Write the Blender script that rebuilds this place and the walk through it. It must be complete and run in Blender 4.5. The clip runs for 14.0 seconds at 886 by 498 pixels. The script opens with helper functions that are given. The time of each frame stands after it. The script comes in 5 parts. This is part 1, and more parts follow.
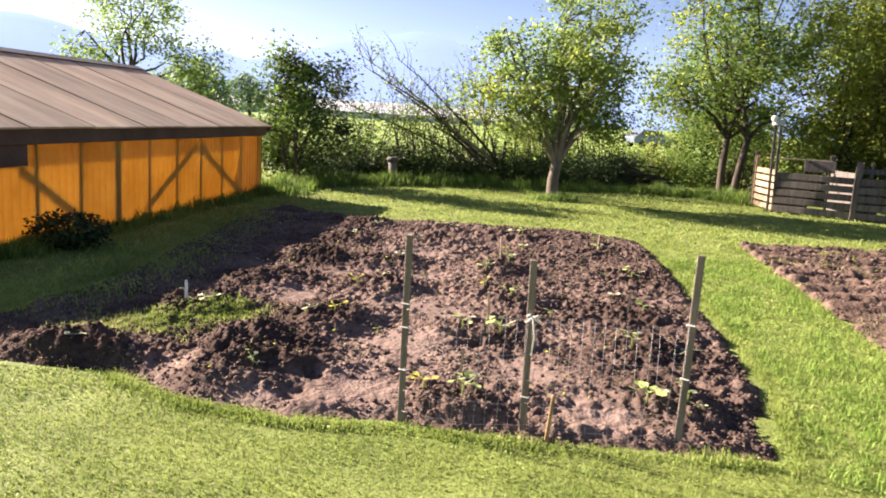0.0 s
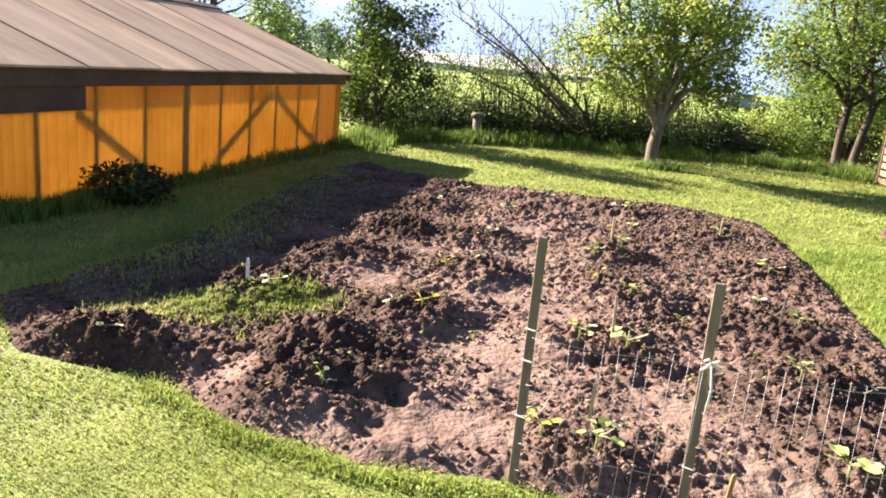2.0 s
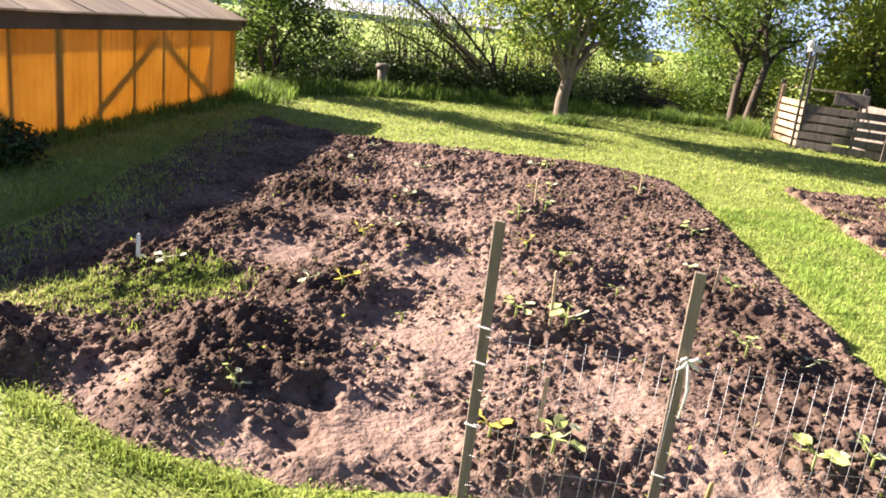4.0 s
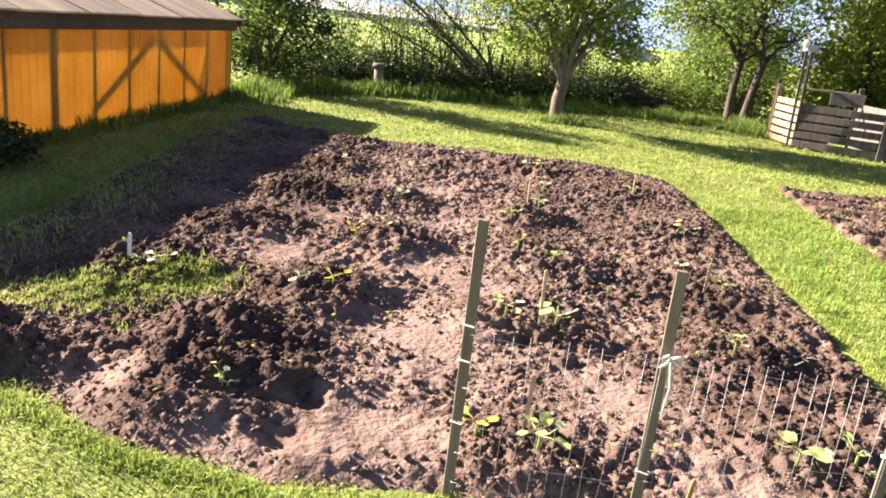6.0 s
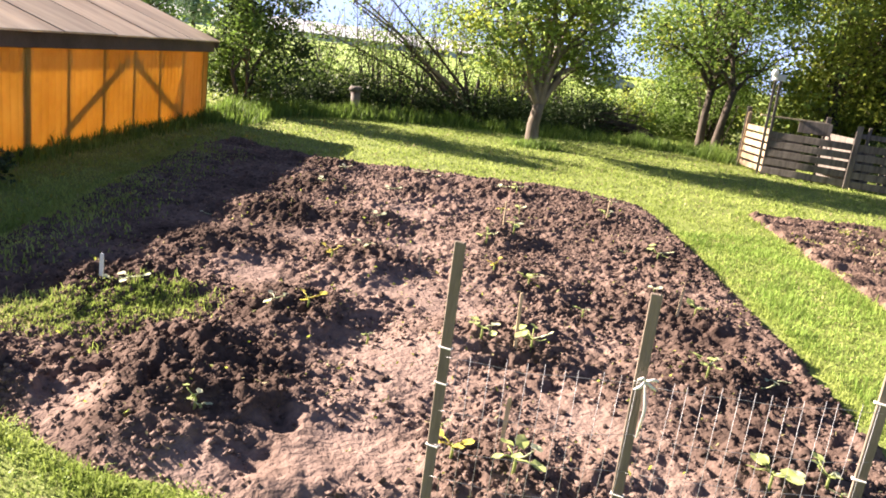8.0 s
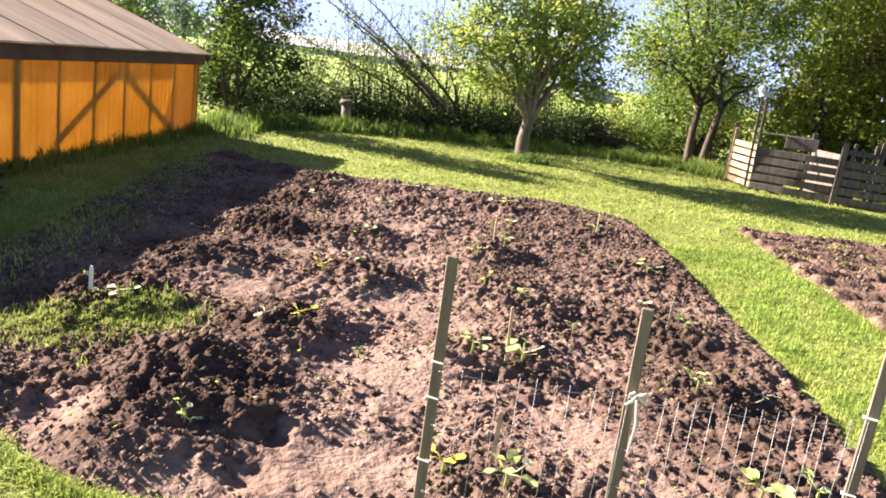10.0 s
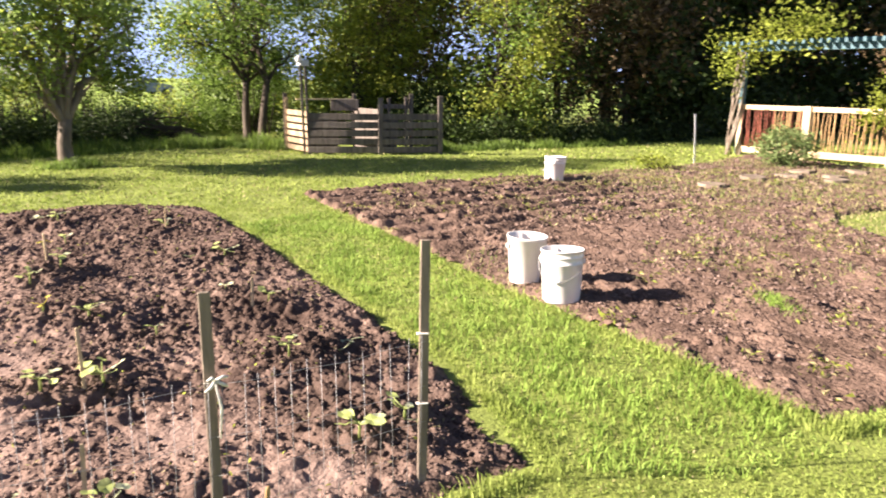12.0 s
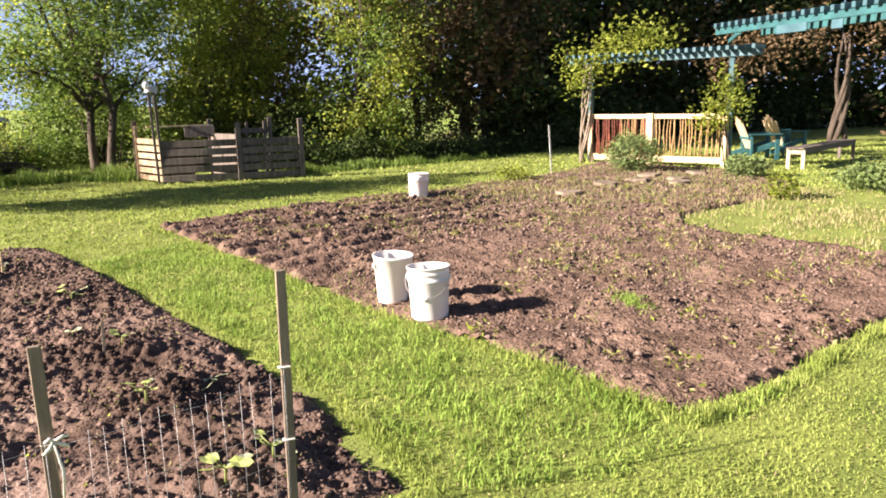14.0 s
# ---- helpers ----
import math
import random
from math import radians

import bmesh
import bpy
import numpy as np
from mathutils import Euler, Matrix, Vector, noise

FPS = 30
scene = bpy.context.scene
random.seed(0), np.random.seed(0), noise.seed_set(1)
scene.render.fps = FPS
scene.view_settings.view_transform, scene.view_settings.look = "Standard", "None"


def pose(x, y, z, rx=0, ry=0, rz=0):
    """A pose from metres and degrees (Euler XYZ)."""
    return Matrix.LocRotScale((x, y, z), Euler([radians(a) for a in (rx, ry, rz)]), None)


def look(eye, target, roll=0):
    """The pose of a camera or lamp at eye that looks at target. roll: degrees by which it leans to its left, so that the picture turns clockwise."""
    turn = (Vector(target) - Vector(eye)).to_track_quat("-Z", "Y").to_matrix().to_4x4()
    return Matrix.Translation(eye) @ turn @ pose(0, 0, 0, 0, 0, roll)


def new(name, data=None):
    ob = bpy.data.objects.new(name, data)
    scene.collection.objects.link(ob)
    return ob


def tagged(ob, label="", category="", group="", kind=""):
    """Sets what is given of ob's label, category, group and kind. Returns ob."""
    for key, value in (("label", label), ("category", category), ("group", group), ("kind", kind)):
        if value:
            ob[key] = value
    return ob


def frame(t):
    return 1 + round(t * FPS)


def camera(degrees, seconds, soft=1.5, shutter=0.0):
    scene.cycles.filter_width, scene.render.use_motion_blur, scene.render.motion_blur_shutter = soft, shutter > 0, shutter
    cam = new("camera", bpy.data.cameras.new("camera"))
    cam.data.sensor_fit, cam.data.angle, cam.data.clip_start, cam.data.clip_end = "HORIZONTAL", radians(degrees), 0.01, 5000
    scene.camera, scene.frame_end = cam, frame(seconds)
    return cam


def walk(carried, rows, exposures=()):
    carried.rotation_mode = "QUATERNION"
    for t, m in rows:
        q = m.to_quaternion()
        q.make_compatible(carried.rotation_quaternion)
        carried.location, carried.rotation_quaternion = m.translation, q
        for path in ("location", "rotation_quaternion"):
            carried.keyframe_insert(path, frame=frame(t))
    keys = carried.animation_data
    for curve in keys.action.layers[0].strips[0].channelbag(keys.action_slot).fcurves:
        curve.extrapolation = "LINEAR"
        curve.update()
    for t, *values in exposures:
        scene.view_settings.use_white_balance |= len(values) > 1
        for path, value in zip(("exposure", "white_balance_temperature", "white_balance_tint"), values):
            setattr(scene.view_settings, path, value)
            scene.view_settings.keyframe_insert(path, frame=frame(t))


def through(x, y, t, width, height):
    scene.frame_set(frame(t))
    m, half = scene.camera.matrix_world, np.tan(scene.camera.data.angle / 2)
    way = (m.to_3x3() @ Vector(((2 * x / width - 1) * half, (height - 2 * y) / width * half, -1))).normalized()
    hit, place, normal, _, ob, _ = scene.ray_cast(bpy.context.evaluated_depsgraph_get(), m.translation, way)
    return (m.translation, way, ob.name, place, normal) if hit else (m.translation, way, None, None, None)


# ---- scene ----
cam = camera(60.7, 14.0, soft=1.8, shutter=0.15)
PATH = [
    (0, (0.256, -0.279, 1.535), (0.668, 1.648, 1.193), 3.4),
    (0.5, (0.228, 0.027, 1.52), (0.532, 1.977, 1.2), 3.6),
    (1, (0.171, 0.312, 1.532), (0.611, 2.228, 1.166), 2.3),
    (1.5, (0.185, 0.566, 1.51), (0.553, 2.492, 1.118), 1.8),
    (2, (0.196, 0.783, 1.516), (0.433, 2.711, 1.043), 5.5),
    (2.5, (0.154, 1.0, 1.507), (0.595, 2.893, 1.038), 6.2),
    (3, (0.092, 1.194, 1.499), (0.724, 3.033, 1.033), 2.4),
    (3.5, (0.101, 1.235, 1.507), (0.666, 3.075, 0.963), 4.2),
    (3.7, (0.113, 1.241, 1.504), (0.613, 3.092, 0.936), 6.8),
    (6, (0.169, 1.214, 1.511), (0.673, 3.064, 0.942), 6.8),
    (6.5, (0.168, 1.225, 1.501), (0.692, 3.079, 0.964), 7.3),
    (7, (0.161, 1.213, 1.511), (0.701, 3.067, 0.987), 7.6),
    (7.5, (0.159, 1.208, 1.508), (0.71, 3.062, 0.998), 7.9),
    (8, (0.163, 1.208, 1.509), (0.727, 3.06, 1.006), 7.6),
    (10.5, (0.15, 1.202, 1.513), (0.743, 3.058, 1.064), 7.9),
    (11, (0.163, 1.191, 1.508), (0.881, 3.008, 1.078), 4.5),
    (11.5, (0.224, 1.164, 1.516), (1.346, 2.774, 1.131), 1.3),
    (12, (0.28, 1.139, 1.512), (1.74, 2.436, 1.078), 0.7),
    (12.5, (0.336, 1.142, 1.513), (1.987, 2.168, 1.043), -0.8),
    (13, (0.353, 1.134, 1.51), (2.048, 2.088, 1.041), -1.0),
    (13.5, (0.349, 1.121, 1.516), (2.049, 2.082, 1.082), -1.5),
    (14, (0.342, 1.116, 1.525), (2.009, 2.15, 1.135), -1.4),
]
walk(cam, [(t, look(eye, target, roll)) for t, eye, target, roll in PATH], exposures=[(0, 2.2, 6900, 23), (3, 2.52, 7000, 23), (10.5, 2.52, 7000, 23), (12.5, 2.16, 7000, 23), (14, 2.07, 7000, 23)])

# ---- daylight: low sun from ahead on the left, clear sky ----
SUN_FROM, SUN_ELEVATION = Vector((-0.76, 0.65)), radians(24.3)
world = bpy.data.worlds.new("sky")
scene.world = world
world.use_nodes = True
wn = world.node_tree.nodes
sky = wn.new("ShaderNodeTexSky")
sky.sky_type, sky.sun_disc = "NISHITA", False
sky.sun_elevation = SUN_ELEVATION
sky.sun_rotation = math.atan2(SUN_FROM.x, SUN_FROM.y)
sky.air_density, sky.dust_density, sky.altitude = 0.5, 1.0, 800
world.node_tree.links.new(sky.outputs[0], wn["Background"].inputs[0])
wn["Background"].inputs[1].default_value = 0.05
sun = new("sun", bpy.data.lights.new("sun", "SUN"))
sun.data.energy, sun.data.angle, sun.data.color = 5.0, radians(0.6), (1.0, 0.93, 0.8)
sun.matrix_world = look((SUN_FROM.x * 40, SUN_FROM.y * 40, 40 * math.tan(SUN_ELEVATION)), (0, 0, 0))


# ---- materials ----
def mat(name, base, second=None, scale=8.0, rough=0.8, metal=0.0, bump=0.0, bump_scale=60.0, stretch=(1, 1, 1),
        island=0.0, per_object=0.0, through=0.0, through_colour=None, spec=0.3, fine=0.25):
    """Node material: two colours mixed by noise at a large and a small scale, relief, random tone, light let through."""
    m = bpy.data.materials.new(name)
    m.use_nodes = True
    n, l = m.node_tree.nodes, m.node_tree.links
    p = n["Principled BSDF"]
    p.inputs["Roughness"].default_value, p.inputs["Metallic"].default_value = rough, metal
    p.inputs["Specular IOR Level"].default_value = spec
    co, mp = n.new("ShaderNodeTexCoord"), n.new("ShaderNodeMapping")
    mp.inputs["Scale"].default_value = stretch
    l.new(co.outputs["Object"], mp.inputs[0])
    big, small = n.new("ShaderNodeTexNoise"), n.new("ShaderNodeTexNoise")
    big.inputs["Scale"].default_value, small.inputs["Scale"].default_value = scale, scale * 9
    big.inputs["Detail"].default_value = small.inputs["Detail"].default_value = 5
    l.new(mp.outputs[0], big.inputs[0]), l.new(mp.outputs[0], small.inputs[0])
    ramp, mix = n.new("ShaderNodeValToRGB"), n.new("ShaderNodeMix")
    ramp.color_ramp.elements[0].position, ramp.color_ramp.elements[1].position = 0.33, 0.67
    second = second or tuple(c * 0.7 for c in base)
    ramp.color_ramp.elements[0].color, ramp.color_ramp.elements[1].color = (*second, 1), (*base, 1)
    l.new(big.outputs[0], ramp.inputs[0])
    mix.data_type, mix.blend_type = "RGBA", "OVERLAY"
    mix.inputs[0].default_value = fine
    l.new(ramp.outputs[0], mix.inputs[6]), l.new(small.outputs[0], mix.inputs[7])
    colour = mix.outputs[2]
    for amount, node, out in ((island, "ShaderNodeNewGeometry", "Random Per Island"), (per_object, "ShaderNodeObjectInfo", "Random")):
        if amount:
            src, hsv, rng = n.new(node), n.new("ShaderNodeHueSaturation"), n.new("ShaderNodeMapRange")
            rng.inputs[3].default_value, rng.inputs[4].default_value = 1 - amount, 1 + amount
            l.new(src.outputs[out], rng.inputs[0]), l.new(rng.outputs[0], hsv.inputs["Value"])
            l.new(colour, hsv.inputs["Color"])
            colour = hsv.outputs[0]
    l.new(colour, p.inputs["Base Color"])
    if bump:
        tex, b = n.new("ShaderNodeTexNoise"), n.new("ShaderNodeBump")
        tex.inputs["Scale"].default_value, tex.inputs["Detail"].default_value = bump_scale, 6
        b.inputs["Strength"].default_value, b.inputs["Distance"].default_value = bump, 0.02
        l.new(mp.outputs[0], tex.inputs[0]), l.new(tex.outputs[0], b.inputs["Height"]), l.new(b.outputs[0], p.inputs["Normal"])
    if through:
        tr, ms = n.new("ShaderNodeBsdfTranslucent"), n.new("ShaderNodeMixShader")
        ms.inputs[0].default_value = through
        if through_colour:
            tint = n.new("ShaderNodeMix")
            tint.data_type, tint.blend_type = "RGBA", "MULTIPLY"
            tint.inputs[0].default_value = 1
            tint.inputs[7].default_value = (*through_colour, 1)
            l.new(colour, tint.inputs[6]), l.new(tint.outputs[2], tr.inputs[0])
        else:
            l.new(colour, tr.inputs[0])
        l.new(p.outputs[0], ms.inputs[1]), l.new(tr.outputs[0], ms.inputs[2]), l.new(ms.outputs[0], n["Material Output"].inputs[0])
    return m


LAWN = mat("lawn_earth", (0.2, 0.245, 0.055), (0.12, 0.16, 0.032), 2.2, 0.9, bump=0.6, bump_scale=50)
GRASS = mat("grass_blade", (0.34, 0.41, 0.115), (0.21, 0.285, 0.06), 1.6, 0.75, island=0.2, through=0.36, fine=0.1, spec=0.1)
PATHGRASS = mat("path_grass", (0.25, 0.37, 0.08), (0.15, 0.25, 0.045), 1.4, 0.65, island=0.3, through=0.25, fine=0.1, spec=0.1)
TALLGRASS = mat("tall_grass", (0.17, 0.26, 0.05), (0.1, 0.17, 0.03), 1.5, 0.6, island=0.4, through=0.4, fine=0.1)
DRYGRASS = mat("dry_grass", (0.37, 0.32, 0.17), (0.25, 0.24, 0.1), 2.0, 0.7, island=0.35, through=0.35, fine=0.1)
SOIL_RAKED = mat("raked_soil", (0.2, 0.136, 0.106), (0.1, 0.068, 0.053), 2.5, 0.95, bump=1.0, bump_scale=40, fine=0.5, spec=0.02)
SOIL = mat("soil", (0.185, 0.129, 0.106), (0.095, 0.065, 0.053), 2.2, 0.95, bump=0.6, bump_scale=45, fine=0.7, spec=0.02)
CLOD = mat("soil_clod", (0.2, 0.144, 0.122), (0.09, 0.064, 0.054), 4, 0.95, bump=0.6, bump_scale=90, island=0.35, fine=0.4, spec=0.02)
FIELD = mat("meadow", (0.25, 0.34, 0.06), (0.17, 0.26, 0.05), 0.05, 0.9)
# Lit copy of the pallet wood: sunlight on the bin's end is in the colour.
WOOD_END = mat("pallet_wood_painted_sunlit", (0.42, 0.31, 0.2), (0.2, 0.14, 0.09), 6, 0.8, bump=0.4, bump_scale=30, per_object=0.25)
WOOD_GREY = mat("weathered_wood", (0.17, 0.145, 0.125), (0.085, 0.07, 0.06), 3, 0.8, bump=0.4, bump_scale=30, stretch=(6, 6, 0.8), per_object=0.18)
WOOD_STAKE = mat("stake_wood", (0.25, 0.2, 0.155), (0.15, 0.12, 0.092), 5, 0.75, bump=0.35, bump_scale=40, stretch=(5, 5, 0.5), per_object=0.12)
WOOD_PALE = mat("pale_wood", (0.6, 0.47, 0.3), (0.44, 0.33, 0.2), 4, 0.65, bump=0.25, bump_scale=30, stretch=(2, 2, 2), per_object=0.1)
WOOD_DARK = mat("dark_fascia_wood", (0.125, 0.078, 0.058), (0.075, 0.046, 0.034), 2, 0.7, bump=0.3, bump_scale=25)
WOOD_STUD = mat("stud_wood", (0.12, 0.06, 0.025), (0.07, 0.035, 0.015), 3, 0.8, bump=0.3, bump_scale=30)
TWIG_RED = mat("red_twig", (0.25, 0.075, 0.045), (0.14, 0.045, 0.03), 8, 0.7, bump=0.3, per_object=0.3)
TWIG_TAN = mat("tan_twig", (0.42, 0.28, 0.13), (0.25, 0.15, 0.07), 8, 0.7, bump=0.3, per_object=0.25)
PANEL = mat("amber_fibreglass", (0.78, 0.57, 0.2), (0.68, 0.46, 0.12), 1.3, 0.45, bump=0.2, bump_scale=18, per_object=0.08,
            through=0.72, fine=0.15)
ROOF = mat("brown_roof_sheet", (0.84, 0.7, 0.52), (0.56, 0.43, 0.3), 1.1, 0.5, bump=0.1, bump_scale=14, stretch=(3, 0.5, 1), per_object=0.12, through=0.35, spec=0.4)
SEAM = mat("roof_seam", (0.2, 0.145, 0.1), (0.13, 0.095, 0.07), 3, 0.7)
RIDGE = mat("ridge_felt", (0.06, 0.06, 0.065), (0.04, 0.04, 0.045), 4, 0.8, bump=0.3)
WHITE_PLASTIC = mat("white_plastic", (0.82, 0.8, 0.78), (0.74, 0.72, 0.7), 5, 0.4, through=0.12, spec=0.45, fine=0.08)
WHITE_TAG = mat("white_tag", (0.8, 0.8, 0.78), (0.7, 0.7, 0.68), 9, 0.5, fine=0.1)
WIRE = mat("galvanised_wire", (0.36, 0.36, 0.365), (0.26, 0.26, 0.265), 30, 0.5, metal=0.4)
CLOVER = mat("clover_leaf", (0.26, 0.36, 0.08), (0.17, 0.26, 0.05), 6, 0.6, island=0.3, through=0.2)
STRING = mat("white_string", (0.78, 0.76, 0.7), (0.65, 0.62, 0.56), 30, 0.8)
TEAL = mat("teal_paint", (0.055, 0.125, 0.15), (0.033, 0.085, 0.105), 3, 0.55, bump=0.2, bump_scale=30, per_object=0.1)
# The chairs' dark teal paint; on the pergola beams it stands for tree shade.
TEAL_DARK = mat("dark_teal_paint_and_shade", (0.03, 0.12, 0.13), (0.02, 0.08, 0.09), 4, 0.5, bump=0.2, per_object=0.1)
# Tan imitates sunlight on the backs of the dark teal chairs.
TAN_SLAT = mat("sunlit_tan_slat", (0.56, 0.43, 0.28), (0.42, 0.31, 0.2), 4, 0.6, bump=0.2, per_object=0.1)
BARK = mat("bark", (0.085, 0.067, 0.052), (0.045, 0.035, 0.027), 7, 0.9, bump=0.8, bump_scale=26, stretch=(1, 1, 0.35))
BARK_PALE = mat("pale_bark", (0.31, 0.26, 0.21), (0.16, 0.13, 0.1), 6, 0.9, bump=0.8, bump_scale=26, stretch=(1, 1, 0.4))
BARK_TRUNK = mat("apple_bark", (0.2, 0.165, 0.13), (0.1, 0.08, 0.06), 6, 0.9, bump=0.8, bump_scale=26, stretch=(1, 1, 0.4))
LEAF_APPLE = mat("apple_leaf", (0.26, 0.36, 0.1), (0.16, 0.24, 0.06), 1.2, 0.45, island=0.45, through=0.6, fine=0.1)
LEAF_GREEN = mat("green_leaf", (0.17, 0.26, 0.05), (0.1, 0.17, 0.033), 0.8, 0.5, island=0.45, through=0.48, fine=0.1)
LEAF_YELLOW = mat("yellow_green_leaf", (0.34, 0.38, 0.07), (0.21, 0.27, 0.045), 0.9, 0.5, island=0.45, through=0.6, fine=0.1)
# Dark evergreen leaf, near black so its colour also carries shade under trees.
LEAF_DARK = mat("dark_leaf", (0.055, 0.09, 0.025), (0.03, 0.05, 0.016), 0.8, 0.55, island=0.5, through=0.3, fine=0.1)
LEAF_RUST = mat("rusty_leaf", (0.18, 0.125, 0.065), (0.09, 0.062, 0.036), 0.9, 0.6, island=0.5, through=0.35, fine=0.1)
# Leaf colour made bluer and paler to carry the haze of distance.
LEAF_HAZE = mat("far_leaf_haze_tint", (0.24, 0.34, 0.2), (0.17, 0.26, 0.16), 0.2, 0.7, island=0.3, through=0.4, fine=0.1)
LEAF_HERB = mat("herb_leaf", (0.2, 0.27, 0.1), (0.12, 0.18, 0.06), 3, 0.6, island=0.35, through=0.35, fine=0.1)
LEAF_SQUASH = mat("seedling_leaf", (0.44, 0.5, 0.2), (0.33, 0.41, 0.13), 12, 0.5, island=0.25, through=0.4, fine=0.1)
LEAF_GOLD = mat("yellowed_leaf", (0.68, 0.6, 0.12), (0.55, 0.5, 0.1), 12, 0.5, island=0.2, through=0.4, fine=0.1)
PETAL_PALE = mat("pale_leaf", (0.64, 0.67, 0.46), (0.52, 0.57, 0.34), 12, 0.5, island=0.15, through=0.35, fine=0.1)
STONE = mat("flagstone", (0.24, 0.19, 0.145), (0.16, 0.125, 0.1), 4, 0.85, bump=0.5, per_object=0.15)
BARN_ROOF = mat("white_metal_roof", (0.8, 0.8, 0.82), (0.7, 0.7, 0.73), 0.1, 0.5)
BARN_WALL = mat("pale_barn_wall", (0.45, 0.5, 0.55), (0.38, 0.43, 0.48), 0.2, 0.7)
GLASS_DARK = mat("dark_glass", (0.03, 0.035, 0.04), (0.02, 0.025, 0.03), 1, 0.1, spec=0.6)
CAR_PAINT = mat("pale_car_paint", (0.17, 0.21, 0.26), (0.14, 0.17, 0.22), 1, 0.3, spec=0.6)
RUBBER = mat("tyre_rubber", (0.03, 0.03, 0.03), (0.02, 0.02, 0.02), 5, 0.8)
GREY_BOX = mat("grey_sheet_metal", (0.42, 0.43, 0.45), (0.32, 0.33, 0.35), 2, 0.5)
# Distance haze is put into the mountain's blue colour and a weak emission.
HILL = mat("haze_glow_mountain", (0.05, 0.075, 0.12), (0.035, 0.055, 0.1), 0.004, 1.0, spec=0)
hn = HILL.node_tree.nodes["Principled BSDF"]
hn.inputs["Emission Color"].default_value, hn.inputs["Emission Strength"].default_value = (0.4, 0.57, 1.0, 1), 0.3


def dry_crust(m, colour):
    """Pale dried silt on the trodden parts of the soil, where the bed's mesh says it is dry."""
    n, l = m.node_tree.nodes, m.node_tree.links
    p = n["Principled BSDF"]
    fresh = p.inputs["Base Color"].links[0].from_socket
    co, at, tex, add = n.new("ShaderNodeTexCoord"), n.new("ShaderNodeAttribute"), n.new("ShaderNodeTexNoise"), n.new("ShaderNodeMath")
    mix, cut = n.new("ShaderNodeMix"), n.new("ShaderNodeMapRange")
    at.attribute_name = "dry"
    tex.inputs["Scale"].default_value, tex.inputs["Detail"].default_value = 7.0, 8
    cut.inputs[1].default_value, cut.inputs[2].default_value = 0.6, 1.3
    add.operation, mix.data_type = "ADD", "RGBA"
    mix.inputs[7].default_value = (*colour, 1)
    l.new(co.outputs["Object"], tex.inputs[0]), l.new(tex.outputs[0], add.inputs[0]), l.new(at.outputs["Fac"], add.inputs[1])
    l.new(add.outputs[0], cut.inputs[0]), l.new(cut.outputs[0], mix.inputs[0])
    damp, wet = n.new("ShaderNodeMapRange"), n.new("ShaderNodeVectorMath")
    wet.operation = "SCALE"
    damp.inputs[1].default_value, damp.inputs[2].default_value, damp.inputs[3].default_value, damp.inputs[4].default_value = -0.15, 0.3, 0.5, 1.1
    l.new(at.outputs["Fac"], damp.inputs[0]), l.new(fresh, wet.inputs[0]), l.new(damp.outputs[0], wet.inputs["Scale"])
    l.new(wet.outputs[0], mix.inputs[6]), l.new(mix.outputs[2], p.inputs["Base Color"])


dry_crust(SOIL, (0.225, 0.163, 0.138))
dry_crust(CLOD, (0.23, 0.167, 0.141))
for earth in (SOIL, SOIL_RAKED):
    earth.node_tree.nodes["Bump"].inputs["Distance"].default_value = 0.03


def clear_sheet():
    """Amber fibreglass that lets most sunlight straight through."""
    m = PANEL.copy()
    m.name = "clear_amber_sheet"
    n, l = m.node_tree.nodes, m.node_tree.links
    out = n["Material Output"]
    body = out.inputs[0].links[0].from_socket
    tr, ms = n.new("ShaderNodeBsdfTransparent"), n.new("ShaderNodeMixShader")
    tr.inputs[0].default_value, ms.inputs[0].default_value = (1.0, 0.93, 0.75, 1), 0.34
    l.new(body, ms.inputs[1]), l.new(tr.outputs[0], ms.inputs[2]), l.new(ms.outputs[0], out.inputs[0])
    return m


CLEAR = clear_sheet()


# ---- mesh helpers ----
def obj(name, me, parent=None, material=None, label=""):
    ob = new(name, me)
    if material and not me.materials:
        me.materials.append(material)
    ob.parent = parent
    if label:
        ob["label"] = label
    return ob


def part(name, bm, material, parent=None, label=""):
    me = bpy.data.meshes.new(name)
    bm.to_mesh(me)
    bm.free()
    return obj(name, me, parent, material, label)


def empty(name, m, label, category, group="", kind=""):
    ob = new(name)
    ob.matrix_basis = m
    return tagged(ob, label, category, group, kind)


def box(sx, sy, sz, bevel=0.006, at=(0, 0, 0), m=None, bm=None):
    """A bevelled box centred on at."""
    bm = bm or bmesh.new()
    r = bmesh.ops.create_cube(bm, size=1, matrix=(m or Matrix()) @ Matrix.Translation(at) @ Matrix.Diagonal((sx, sy, sz, 1)))
    if bevel:
        edges = list({e for v in r["verts"] for e in v.link_edges})
        bmesh.ops.bevel(bm, geom=edges, offset=bevel, segments=1, affect="EDGES")
    return bm


